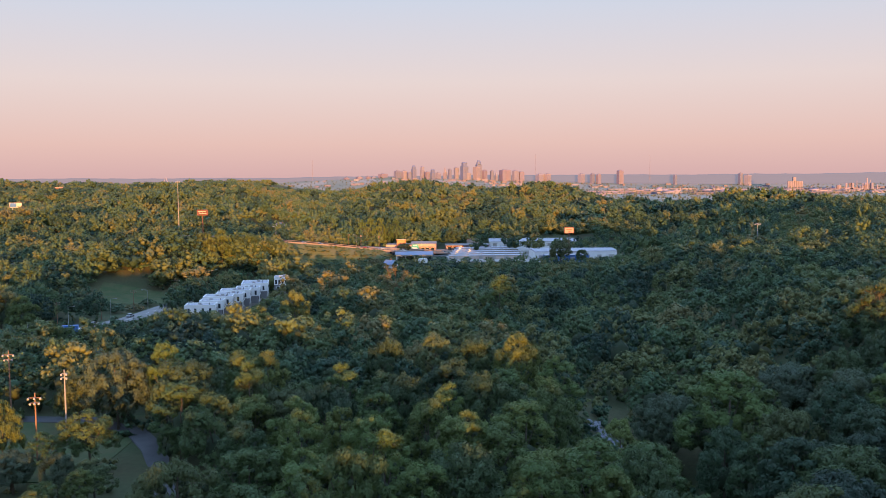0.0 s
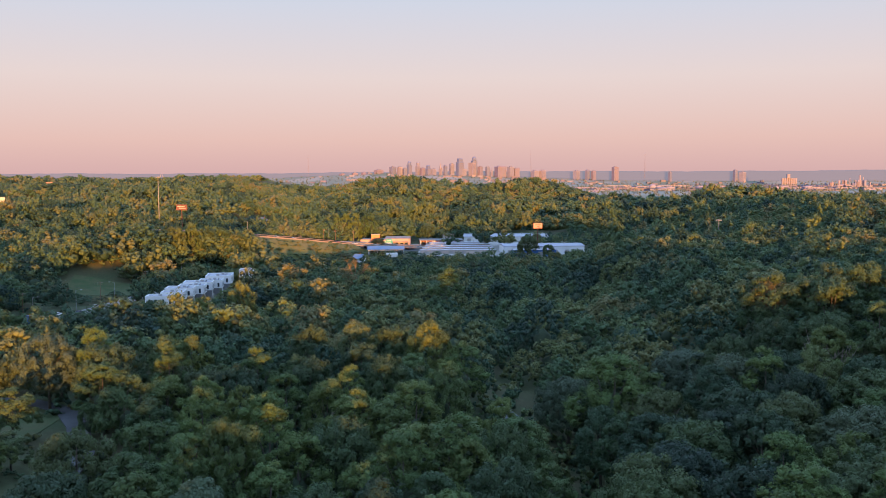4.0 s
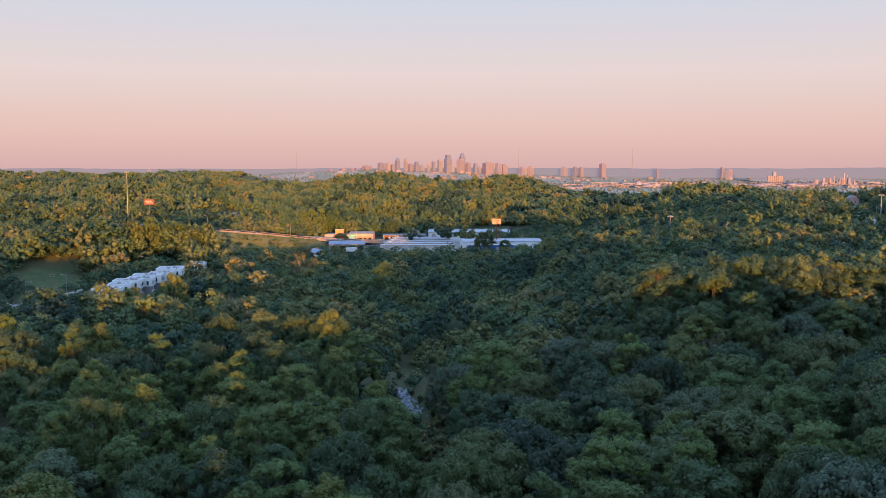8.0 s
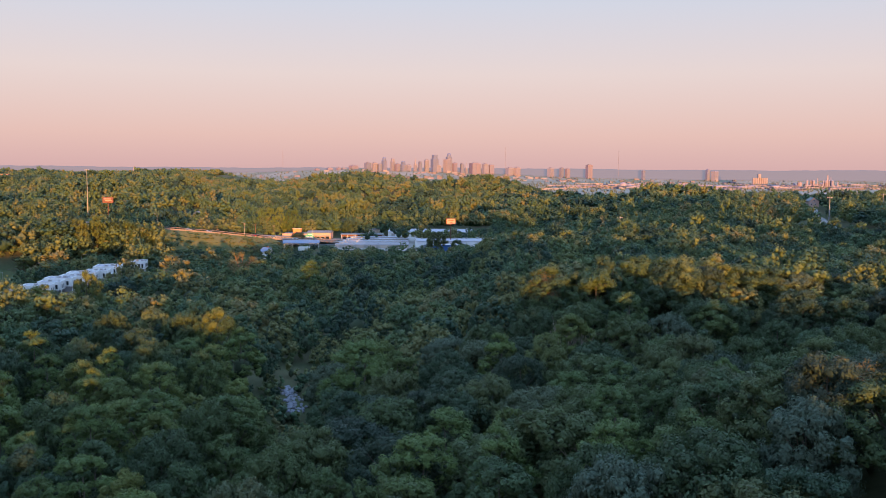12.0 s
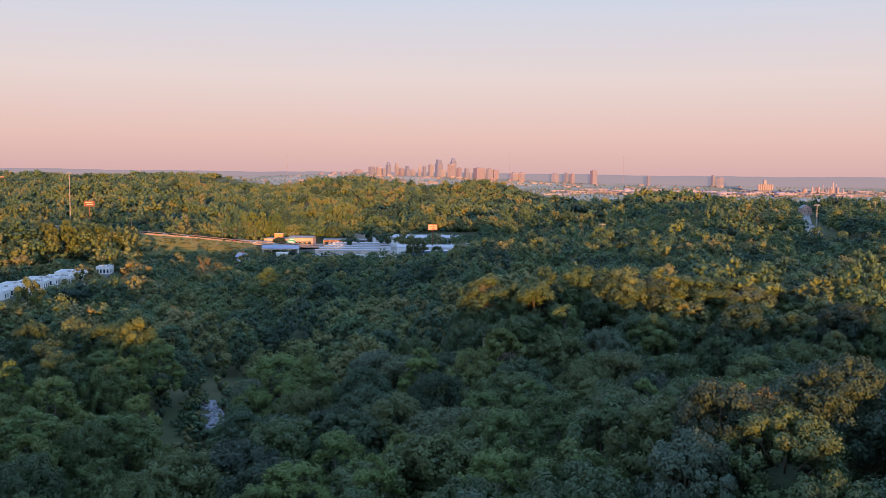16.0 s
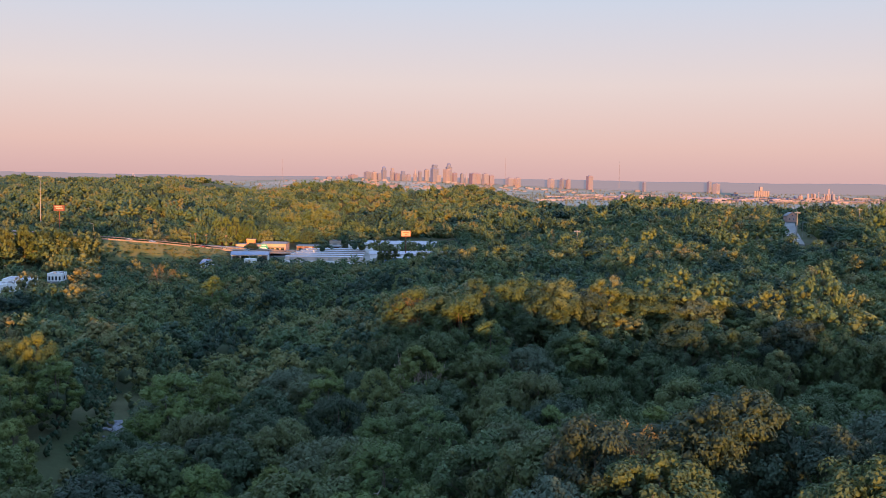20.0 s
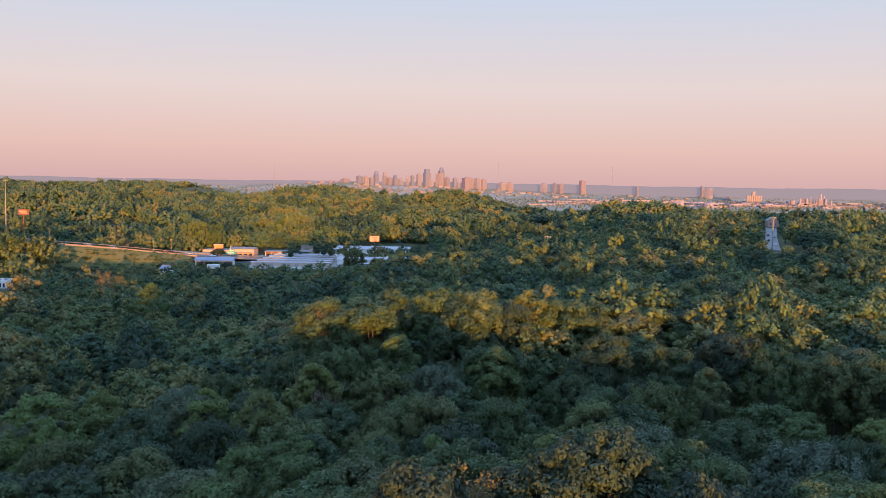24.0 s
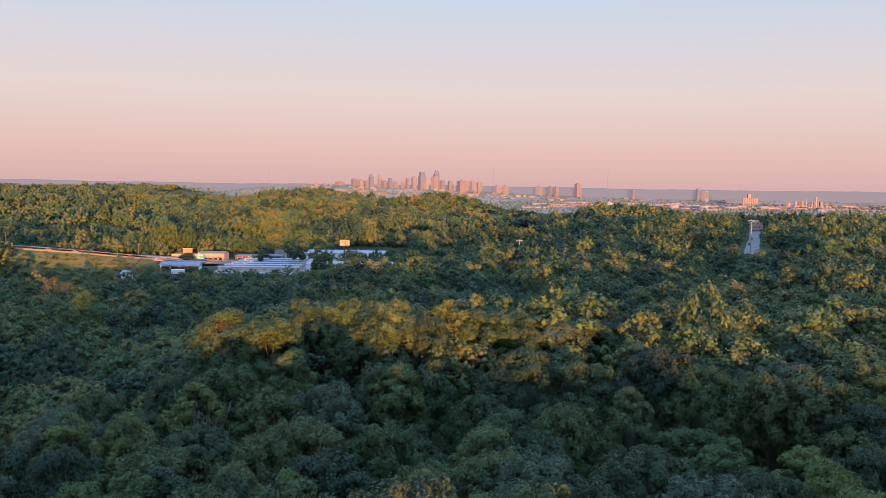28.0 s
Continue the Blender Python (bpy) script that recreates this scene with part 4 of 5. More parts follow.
for i, (k, s, side) in enumerate([(0, 0.5, 2.2), (0, 0.95, -2.2), (1, 0.3, 2.2), (1, 0.65, -2.2)]):
    x, y, z, w = on_line(ROAD_RIGHT, k, s, side)
    p, c = PAINTS[(0, 3, 1, 2)[i]]
    car(x, y, gz(x, y) + 0.95, w, p, c + " car on the straight hill road", "cars on the hill road")
crng = random.Random(4)
for i in range(15):
    x, y = -40 + 3.4 * i + crng.uniform(-0.6, 0.6), (686 if i % 3 else 695) + crng.uniform(-1, 1)
    p, c = crng.choice(PAINTS)
    car(x, y, gz(x, y) + 0.24, 90 + crng.uniform(-8, 8), p, c + " car parked in front of the shops", "parked cars")
for i in range(5):
    x, y = -92 + 2.2 * i + crng.uniform(-0.6, 0.6), 376 + 13 * i
    p, c = crng.choice(PAINTS)
    car(x + 4, y, gz(x + 4, y) + 0.24, 12, p, c + " car parked beside the white apartments", "cars at the apartments")

truck = thing("box_truck", local(-149, 359, 14), "blue box truck parked beside the lot", "truck")
part("box", Geo().box(-3, 3, -1.3, 1.3, 0.9, 4.0, 0.08), M_BLUE, truck)
part("cab", Geo().box(3.1, 5.0, -1.15, 1.15, 0.5, 2.7, 0.25), M_WHITE, truck)
for wx in (-2, 4):
    for wy in (-1.1, 1.1):
        part("wheel", Geo().tube([(wx, wy - 0.15, 0.5), (wx, wy + 0.15, 0.5)], [0.5, 0.5], 12), M_BLACK, truck)


# ---- poles ----
def flood_pole(x, y, top, lamps, label, metal=False):
    z = gz(x, y)
    h = top - z
    t = thing("floodlight_pole", pose(x, y, z, 0, 0, 8), label, "light pole", "floodlights of the playing field")
    mt = M_STEEL if metal else M_POLE
    part("pole", Geo().tube([(0, 0, -0.5), (0, 0, h * 0.5), (0, 0, h)], [0.2, 0.17, 0.12], 10), mt, t)
    rows = ((h - 1.0, 1.1), (h - 2.0, 0.8)) if not metal else ((h - 0.8, 0.5), (h - 1.6, 0.5))
    for zz, w in rows:
        part("crossarm", Geo().box(-w, w, -0.08, 0.08, zz - 0.08, zz + 0.08), mt, t)
        for k in range(lamps):
            xx = -w + 2 * w * k / max(1, lamps - 1)
            lp = part("floodlight", Geo().tube([(xx, -0.15, zz + 0.05), (xx, -0.55, zz - 0.15)], [0.12, 0.24], 10), M_STEEL, t)
            part("lens", Geo().tube([(xx, -0.552, zz - 0.151), (xx, -0.60, zz - 0.175)], [0.23, 0.21], 10), M_LAMP, lp)
    return t


flood_pole(-77.8, 170, 39.6, 3, "reddish wooden floodlight pole with crossarms on the field")
flood_pole(-96.1, 198.2, 42.4, 3, "tall reddish wooden floodlight pole beside the field")
flood_pole(-76.7, 181, 41.6, 2, "grey steel floodlight pole beside the field", metal=True)


def utility_pole(x, y, h, turn=0.0, label="weathered wooden utility pole with a crossarm"):
    t = thing("utility_pole", local(x, y, turn), label, "utility pole", "utility poles")
    part("pole", Geo().tube([(0, 0, -0.5), (0, 0, h)], [0.17, 0.11], 8), M_POLE, t)
    for zz in (h - 0.5, h - 1.3):
        arm = part("crossarm", Geo().box(-1.3, 1.3, -0.07, 0.07, zz, zz + 0.14), M_POLE, t)
        for xx in (-1.15, -0.6, 0.6, 1.15):
            part("insulator", Geo().tube([(xx, 0, zz + 0.14), (xx, 0, zz + 0.36)], [0.07, 0.05], 6), M_CREAM, arm)
    return (x, y, gz(x, y) + h - 0.2)


def wire(a, b, sag=0.8):
    g = Geo()
    pts = [(a[0] + (b[0] - a[0]) * t, a[1] + (b[1] - a[1]) * t, a[2] + (b[2] - a[2]) * t - sag * 4 * t * (1 - t)) for t in np.linspace(0, 1, 9)]
    g.tube(pts, [0.03] * 9, 4)
    solo("power_line", g, M_DARK, "thin dark overhead power line", "cable")


tops = [utility_pole(-183, 378, 10.5, 20), utility_pole(-163, 380, 10.5, 20), utility_pole(-152, 400, 10.5, 10), utility_pole(-146, 425, 10.5, 5), utility_pole(-138, 468, 10.5, 5)]
for a, b in zip(tops, tops[1:]):
    wire(a, b)
tops = [utility_pole(-72, 690, 15, 60), utility_pole(-62, 682, 15, 60), utility_pole(-49, 690, 14, 60), utility_pole(-84, 650, 12, 40)]
wire(tops[0], tops[2])
wire(tops[1], tops[2])


def street_lamp(x, y, h, turn, label, group, arm=2.2, z=None):
    t = thing("street_lamp", local(x, y, turn, z), label, "street lamp", group)
    part("pole", Geo().tube([(0, 0, -0.4), (0, 0, h * 0.6), (0, 0, h)], [0.13, 0.1, 0.07], 8), M_METAL, t)
    part("arm", Geo().tube([(0, 0, h - 0.1), (arm * 0.5, 0, h + 0.25), (arm, 0, h + 0.3)], [0.06, 0.05, 0.04], 6), M_METAL, t)
    hd = part("lamp_head", Geo().box(arm - 0.2, arm + 0.7, -0.18, 0.18, h + 0.2, h + 0.42, 0.05), M_METAL, t)
    part("lens", Geo().box(arm - 0.1, arm + 0.6, -0.13, 0.13, h + 0.14, h + 0.2), M_LAMP, hd)


for x, y, w in ((-155, 372, 0), (-147, 398, 0), (-141, 430, 180), (-172, 372, 20), (-128, 500, 0)):
    street_lamp(x, y, 9.5, w, "grey steel street lamp beside the road", "street lamps of the road")
for k, s in ((1, 0.2), (2, 0.5), (3, 0.6)):
    x, y, z, w = on_line(HIGHWAY, k, s, 9.2)
    street_lamp(x, y, 10, w + 90, "steel highway lamp on the shoulder", "street lamps of the highway", z=z - 1)
for k, s, sd in ((0, 0.2, -6), (0, 0.95, 6), (1, 0.5, -6), (2, 0.2, 6)):
    x, y, z, w = on_line(ROAD_RIGHT, k, s, sd)
    street_lamp(x, y, 11, w + (90 if sd < 0 else -90), "steel street lamp on the straight hill road", "street lamps of the hill road")


def high_mast(x, y, top, label, lamps=6):
    z = gz(x, y)
    h = top - z
    t = thing("high_mast_light", pose(x, y, z), label, "light mast")
    part("pole", Geo().tube([(0, 0, -0.5), (0, 0, h * 0.5), (0, 0, h)], [0.45, 0.34, 0.2], 10), M_STEEL, t)
    part("ring", Geo().tube([(0, 0, h - 0.9), (0, 0, h - 0.6)], [1.4, 1.4], 12), M_STEEL, t)
    for k in range(lamps):
        w = 2 * math.pi * k / lamps
        part("floodlight", Geo().tube([(1.5 * math.cos(w), 1.5 * math.sin(w), h - 0.5), (1.7 * math.cos(w), 1.7 * math.sin(w), h - 1.3)], [0.3, 0.45], 8), M_STEEL, t)


high_mast(-226.4, 778.4, 77.4, "tall grey steel light mast above the trees")
high_mast(199.9, 578.4, 48.6, "grey steel light pole standing above the woods", 4)
high_mast(433, 690, 62, "thin grey steel mast above the woods", 3)
high_mast(342, 582, 62.5, "grey steel light pole beside the hill road", 4)


# ---- signs ----
def pylon_sign(x, y, zc, w, h, turn, posts, face, label, legs=M_RUST, back=M_RUST):
    z = gz(x, y)
    t = thing("pylon_sign", pose(x, y, z, 0, 0, turn), label, "sign")
    c = zc - z
    for px_ in posts:
        part("post", Geo().tube([(px_, 0, -0.5), (px_, 0, c - h / 2)], [0.32, 0.28], 10), legs, t)
    fr = part("cabinet", Geo().box(-w / 2 - 0.3, w / 2 + 0.3, -0.45, 0.45, c - h / 2 - 0.3, c + h / 2 + 0.3, 0.08), back, t)
    for s in (-1, 1):
        y0 = 0.452 if s > 0 else -0.50
        part("face", Geo().box(-w / 2, w / 2, y0, y0 + 0.048, c - h / 2, c + h / 2), face, fr)
    return t, c


t, c = pylon_sign(88.7, 641.9, 40.9, 6.2, 3.6, 8, (0,), M_PEACH, "tall rust-red pole sign with a faded peach panel")
for k, (x0, x1, zz) in enumerate(((-2.2, 2.0, 0.7), (-0.6, 0.9, -0.7))):
    part("lettering_bar", Geo().box(x0, x1, -0.54, -0.502, c + zz - 0.3, c + zz + 0.3), M_RUST, t)
t, c = pylon_sign(-197.1, 745.3, 51.6, 8.6, 4.0, -6, (0,), M_SIGNFACE, "faded rust-red billboard on a single steel post")
for x0, x1, zz in ((-3.6, 2.8, 0.8), (-2.4, 3.4, -0.7)):
    part("lettering_bar", Geo().box(x0, x1, -0.54, -0.502, c + zz - 0.35, c + zz + 0.35), M_TAN, t)
part("catwalk", Geo().box(-4.6, 4.6, -1.5, -0.5, c - 2.4, c - 2.28), M_RUST, t)
t, c = pylon_sign(-372, 793, 57.4, 10.5, 4.2, 4, (-3, 3), M_CREAM, "pale blue and white roadside billboard", M_METAL, M_DARK)
part("picture_panel", Geo().box(-4.9, 0.5, -0.56, -0.502, c - 1.7, c + 1.7), M_BLUE, t)


# ---- white apartments ----
def window_on(parent, x0, x1, z0, z1, y, face=-1):
    """A window set on a wall that faces -y (face -1) or +x (face 1, where y is the wall's x)."""
    if face == -1:
        fr = part("window", Geo().box(x0 - 0.12, x1 + 0.12, y - 0.06, y + 0.04, z0 - 0.12, z1 + 0.12), M_WHITE, parent)
        part("pane", Geo().box(x0, x1, y - 0.09, y - 0.062, z0, z1), M_GLASS, fr)
    else:
        fr = part("window", Geo().box(y - 0.04, y + 0.06, x0 - 0.12, x1 + 0.12, z0 - 0.12, z1 + 0.12), M_WHITE, parent)
        part("pane", Geo().box(y + 0.062, y + 0.09, x0, x1, z0, z1), M_GLASS, fr)
    return fr


def apartment(x, y, turn, z, length, width, h, steps):
    t = thing("apartment_block", pose(x, y, z, 0, 0, turn), "white two-storey flat-roofed apartment block, base coloured dark for shade", "apartment house", "white apartment blocks")
    part("foundation", Geo().box(-width / 2 + 0.1, width / 2 - 0.1, 0.1, length - 0.1, -2.5, 0.4), M_CONCRETE, t)
    # ground storey and end wall in roof grey, standing in for shade there
    part("ground_storey", Geo().box(-width / 2 + 0.3, width / 2 - 0.9, 0.3, length - 0.3, 0.3, h * 0.45), M_GREY_ROOF, t)
    up = part("upper_storey", Geo().box(-width / 2, width / 2, 0, length, h * 0.45, h), M_WHITE, t)
    part("end_wall", Geo().box(-width / 2, width / 2 - 0.6, -0.25, 0.29, -0.5, h * 0.449), M_GREY_ROOF, t)
    part("roof", Geo().box(-width / 2 + 0.35, width / 2 - 0.35, 0.35, length - 0.35, h - 0.25, h + 0.05), M_WHITE_ROOF, t)
    for a in ((-width / 2, width / 2, 0, 0.35), (-width / 2, width / 2, length - 0.35, length), (-width / 2, -width / 2 + 0.35, 0.352, length - 0.352), (width / 2 - 0.35, width / 2, 0.352, length - 0.352)):
        part("parapet", Geo().box(a[0], a[1], a[2], a[3], h + 0.002, h + 0.55), M_WHITE, t)
    for i in range(steps):
        yy = 1.5 + (length - 3) * (i + 0.5) / steps
        window_on(up, yy - 1.9, yy - 0.9, h * 0.55, h * 0.86, width / 2, 1)
        window_on(up, yy + 0.8, yy + 1.8, h * 0.55, h * 0.86, width / 2, 1)
        dr = part("door", Geo().box(width / 2 - 0.9, width / 2 - 0.82, yy - 0.5, yy + 0.5, 0.4, 2.45), M_DARK, t)
        part("door_handle", Geo().box(width / 2 - 0.82, width / 2 - 0.76, yy + 0.32, yy + 0.4, 1.35, 1.45), M_METAL, dr)
        part("post", Geo().box(width / 2 - 0.3, width / 2 - 0.05, yy - 2.3, yy - 2.05, 0, h * 0.449), M_WHITE, t)
        ru = part("rooftop_unit", Geo().box(-1.2 + (i % 2) * 2, 0.2 + (i % 2) * 2, yy - 0.7, yy + 0.7, h + 0.052, h + 1.05, 0.08), M_METAL, t)
        part("vent", Geo().tube([(3.4, yy, h), (3.4, yy, h + 0.9)], [0.18, 0.18], 8), M_GREY_ROOF, t)
    for xx in (-width * 0.36, -width * 0.14, width * 0.1, width * 0.34):
        window_on(up, xx - 0.45, xx + 0.45, h * 0.54, h * 0.86, 0.0, -1)
    window_on(t, -width * 0.3, -width * 0.3 + 1.2, h * 0.14, h * 0.34, -0.25, -1)
    return t


for x, y, roof, w, d, turn in ((-101, 373, 27.0, 12.5, 8, 6), (-98.5, 382, 27.6, 10, 8, 6), (-98, 391, 28.2, 12.5, 9, 6), (-95.5, 401, 28.0, 12, 9, 6), (-95, 411, 28.4, 13.5, 9, 8),
                              (-91.5, 421, 28.2, 11, 9, 8), (-90.5, 432, 29.0, 12.5, 14, 8), (-82, 456, 29.2, 7, 10, 8)):
    apartment(x, y, turn, roof - 6.2, d, w, 6.2, 2 if d > 8.5 else 1)


# ---- shops by the highway ----
sh = thing("shop_building", pose(-45, 705, 21.6, 0, 0, -2), "long tan stucco roadside shop lit by evening sun", "shop")
part("body", Geo().box(0, 20, 0, 14, -1.5, 5.2), M_TAN, sh)
part("right_wing", Geo().box(20.01, 39, 0.6, 15, -1.5, 5.9), M_TAN, sh)
part("roof", Geo().box(0.4, 19.6, 0.4, 13.6, 5.201, 5.4), M_GREY_ROOF, sh)
rf = part("right_roof", Geo().gable(19.6, 39.4, 0.2, 15.4, 5.901, 6.0, 7.4, "x"), M_GREY_ROOF, sh)
tw = part("sign_tower", Geo().box(8.8, 15.5, -0.8, 2.0, -1.0, 9.2, 0.1), M_ORANGE, sh)
part("cap", Geo().box(8.5, 15.8, -1.1, 2.3, 9.202, 9.6, 0.1), M_TAN, tw)
part("canopy", Geo().box(16, 38, -2.4, 0.5, 3.2, 3.6), M_GREY_ROOF, sh)
part("awning", Geo().box(0.5, 8.4, -2.0, -0.01, 3.0, 3.4), M_RED, sh)
for i in range(10):
    x0 = 1.0 + 3.8 * i
    if 8 < x0 < 16:
        continue
    yw = 0.0 if x0 < 18 else 0.6
    window_on(sh, x0, x0 + 2.4, 0.6, 2.7, yw, -1)
gs = thing("green_shop_sign", local(-22.5, 700, 0), "teal green shop sign on two steel posts", "sign")
for xx in (-2.4, 2.4):
    part("post", Geo().tube([(xx, 0, -0.3), (xx, 0, 4.6)], [0.14, 0.14], 8), M_METAL, gs)
part("panel", Geo().box(-3.4, 3.4, -0.3, 0.3, 3.0, 5.4, 0.08), M_TEAL, gs)
part("upper_panel", Geo().box(-1.6, 2.8, -0.28, 0.28, 5.402, 7.0, 0.08), M_TEAL, gs)
for x0, x1, zz in ((-2.6, 1.8, 4.7), (-2.0, 2.6, 3.8), (-1.0, 2.2, 6.2)):
    part("lettering_bar", Geo().box(x0, x1, -0.34, -0.302, zz - 0.22, zz + 0.22), M_WHITE, gs)

st = thing("strip_building", pose(2, 708, 21.6, 0, 0, 3), "low brown strip building with a deep shaded porch", "shop")
part("body", Geo().box(0, 34, 0, 12, -1, 4.2), M_BRICK, st)
part("roof", Geo().box(-0.5, 34.5, -3.0, 12.5, 4.21, 4.7, 0.1), M_GREY_ROOF, st)
for i in range(8):
    part("post", Geo().box(0.2 + 4.7 * i, 0.5 + 4.7 * i, -2.7, -2.4, -1, 4.2), M_WHITE, st)
for i in range(7):
    window_on(st, 1.2 + 4.7 * i, 3.9 + 4.7 * i, 0.8, 2.9, 0.0, -1)


def warehouse(x, y, turn, z, w, d, h, wall, label, bays=5, roof=M_WHITE_ROOF):
    t = thing("warehouse", pose(x, y, z, 0, 0, turn), label, "warehouse", "warehouses")
    part("shell", Geo().box(0, w, 0, d, -1.5, h), wall, t)
    part("roof", Geo().gable(-0.4, w + 0.4, -0.4, d + 0.4, h + 0.002, h + 0.15, h + 0.15 + d * 0.035, "x"), roof, t)
    for i in range(bays):
        xx = w * (i + 0.5) / bays
        part("roller_door", Geo().box(xx - 1.6, xx + 1.6, -0.06, -0.003, 0, min(3.4, h - 0.6)), M_METAL, t)
        part("roof_vent", Geo().box(xx - 0.5, xx + 0.5, d * 0.45, d * 0.45 + 1, h + 0.3, h + 0.3 + d * 0.035 + 0.7, 0.1), M_METAL, t)
    return t


warehouse(38, 752, -2, 20.5, 72, 38, 4.8, M_WHITE, "large low white warehouse with a pale roof", 8)
warehouse(64, 634, 4, 20.6, 58, 26, 6.0, M_WHITE, "white flat-roofed warehouse behind the trees", 7)
warehouse(70, 622, 4, 20.4, 30, 9, 4.6, M_BLUE, "low blue-walled annex of the warehouse", 4)
for i in range(5):
    warehouse(4 + 1.5 * i, 640 + 15 * i, 2, 20.4, 54 - 2 * i, 8.5, 3.2 + 0.2 * i, M_CREAM, "long narrow white-roofed storage row", 6)
warehouse(20, 772, 0, 20.5, 10, 12, 5.5, M_CREAM, "small tall white block beside the warehouse", 1, M_GREY_ROOF)

bb = thing("garage_building", pose(-33, 636, 20.2, 0, 0, 4), "garage with a blue metal roof and open dark bays", "garage")
part("back_wall", Geo().box(0, 25, 11, 11.3, -1, 4.4), M_WHITE, bb)
part("floor_slab", Geo().box(0, 25, 0, 11, -1, 0.1), M_CONCRETE, bb)
for xx in (0, 6.1, 12.2, 18.3, 24.7):
    part("pillar", Geo().box(xx, xx + 0.5, 0, 0.5, 0.102, 4.4), M_WHITE, bb)
part("end_wall", Geo().box(24.7, 25.0, 0.51, 10.99, -1, 4.4), M_WHITE, bb)
part("side_wall", Geo().box(0, 0.3, 0.51, 10.99, -1, 4.4), M_WHITE, bb)
part("fascia", Geo().box(-0.2, 25.2, -0.2, 0.1, 3.7, 4.45), M_WHITE, bb)
part("roof", Geo().gable(-0.8, 25.8, -1.0, 12.0, 4.46, 4.6, 6.6, "x"), M_BLUE_ROOF, bb)


def house(x, y, turn, z, w, d, h, ridge, wall, roof, label, group=""):
    t = thing("house", pose(x, y, z, 0, 0, turn), label, "house", group)
    part("shell", Geo().gable(-w / 2, w / 2, 0, d, -1, h, h + ridge, "y"), wall, t)
    for s in (-1, 1):
        x0, x1 = (-w / 2 - 0.5, 0.0) if s < 0 else (0.0, w / 2 + 0.5)
        k = ridge / (w / 2)
        za, zb = (h - 0.5 * k, h + ridge) if s < 0 else (h + ridge, h - 0.5 * k)
        v = [(x0, -0.4, za + 0.02), (x1, -0.4, zb + 0.02), (x1, d + 0.4, zb + 0.02), (x0, d + 0.4, za + 0.02)]
        v += [(a, b, c + 0.25) for a, b, c in v]
        part("roof_slope", Geo().add(v, [(0, 3, 2, 1), (4, 5, 6, 7), (0, 1, 5, 4), (1, 2, 6, 5), (2, 3, 7, 6), (3, 0, 4, 7)]), roof, t)
    part("chimney", Geo().box(w * 0.2, w * 0.2 + 0.7, d * 0.6, d * 0.6 + 0.7, h, h + ridge + 0.8), M_BRICK, t)
    window_on(t, -w * 0.3, -w * 0.3 + 1.0, 1.0, 2.4, 0, -1)
    window_on(t, w * 0.1, w * 0.1 + 1.0, 1.0, 2.4, 0, -1)
    window_on(t, -0.5, 0.5, h - 0.1, h + 1.0, 0, -1)
    window_on(t, d * 0.3, d * 0.3 + 1, 1.0, 2.4, w / 2, 1)
    return t


house(-30.5, 567, 50, 20.4, 5.6, 7.5, 4.6, 2.3, M_WHITE, M_BLUE_ROOF, "white gabled house with a slate blue roof among trees")
tr = thing("trailer", local(-15, 612, 6), "small white trailer parked among the trees", "trailer")
part("box", Geo().box(-4, 4, -1.3, 1.3, 0.8, 3.6, 0.15), M_WHITE, tr)
for wx in (-1, 1):
    part("wheel", Geo().tube([(wx, -1.35, 0.45), (wx, -1.1, 0.45)], [0.45, 0.45], 10), M_BLACK, tr)
for i, (x, y) in enumerate([(-216, 1496), (-206, 1500), (-238, 1488), (-120, 760), (-96, 735), (-60, 742), (-130, 725), (430, 812), (470, 860), (250, 690), (262, 700), (-290, 1010), (-170, 930), (285, 800)]):
    house(x, y, (-20, 35, 10, -5)[i % 4], gz(x, y) + (2.4 if y > 780 else 0.5), 9, 11, 4.5, 3.0, (M_CREAM, M_TAN, M_BRICK)[i % 3], (M_GREY_ROOF, M_GREY_ROOF, M_BLUE_ROOF)[i % 3], "small gabled house half hidden by trees", "hillside houses")
ob = thing("brick_block", local(-668, 1590, 10, 64.5), "square orange brick block among the hill trees", "building")
part("shell", Geo().box(-6, 6, -6, 6, -40, 0), M_BRICK, ob)
part("roof", Geo().box(-6.4, 6.4, -6.4, 6.4, 0.002, 0.8), M_TAN, ob)
part("wing", Geo().box(6.01, 18, -5, 5, -40, -4), M_FARROSE, ob)


# ---- single trees that stand out ----
def lone_tree(k, x, y, high, wide, label, name):
    t = copy_thing(near_roots[k], Matrix.Identity(4))
    t.name = name
    t.matrix_basis = Matrix.LocRotScale((x, y, gz(x, y)), Euler((0, 0, x)), (wide, wide, high))
    tagged(t, label, "tree", "single trees by the shops")


lone_tree(0, 78, 606, 0.9, 0.95, "round full tree beside the warehouse roofs", "round_tree")
lone_tree(1, 92, 604, 0.62, 0.6, "small dark tree beside the warehouse", "round_tree")
lone_tree(2, -30, 690, 0.5, 0.75, "small dense tree in front of the shops", "round_tree")
lone_tree(8, 22, 354, 1.08, 1.25, "tall yellow-green tree above the shaded valley", "tall_tree")
for i, (x, y, hh) in enumerate(((-170, 350, 1.1), (-160, 342, 0.95), (-178, 362, 1.15), (-113, 262, 0.78), (-99, 300, 0.7), (-100, 262, 0.62), (-86, 236, 0.6))):
    lone_tree((0, 4, 1, 5)[i % 4], x, y, hh, hh * 0.95, "full sunlit tree standing above the shaded woods", "sunlit_tree")
lone_tree(1, -37, 552, 0.42, 0.5, "small dense tree beside the white house", "round_tree")
row_rng = random.Random(21)
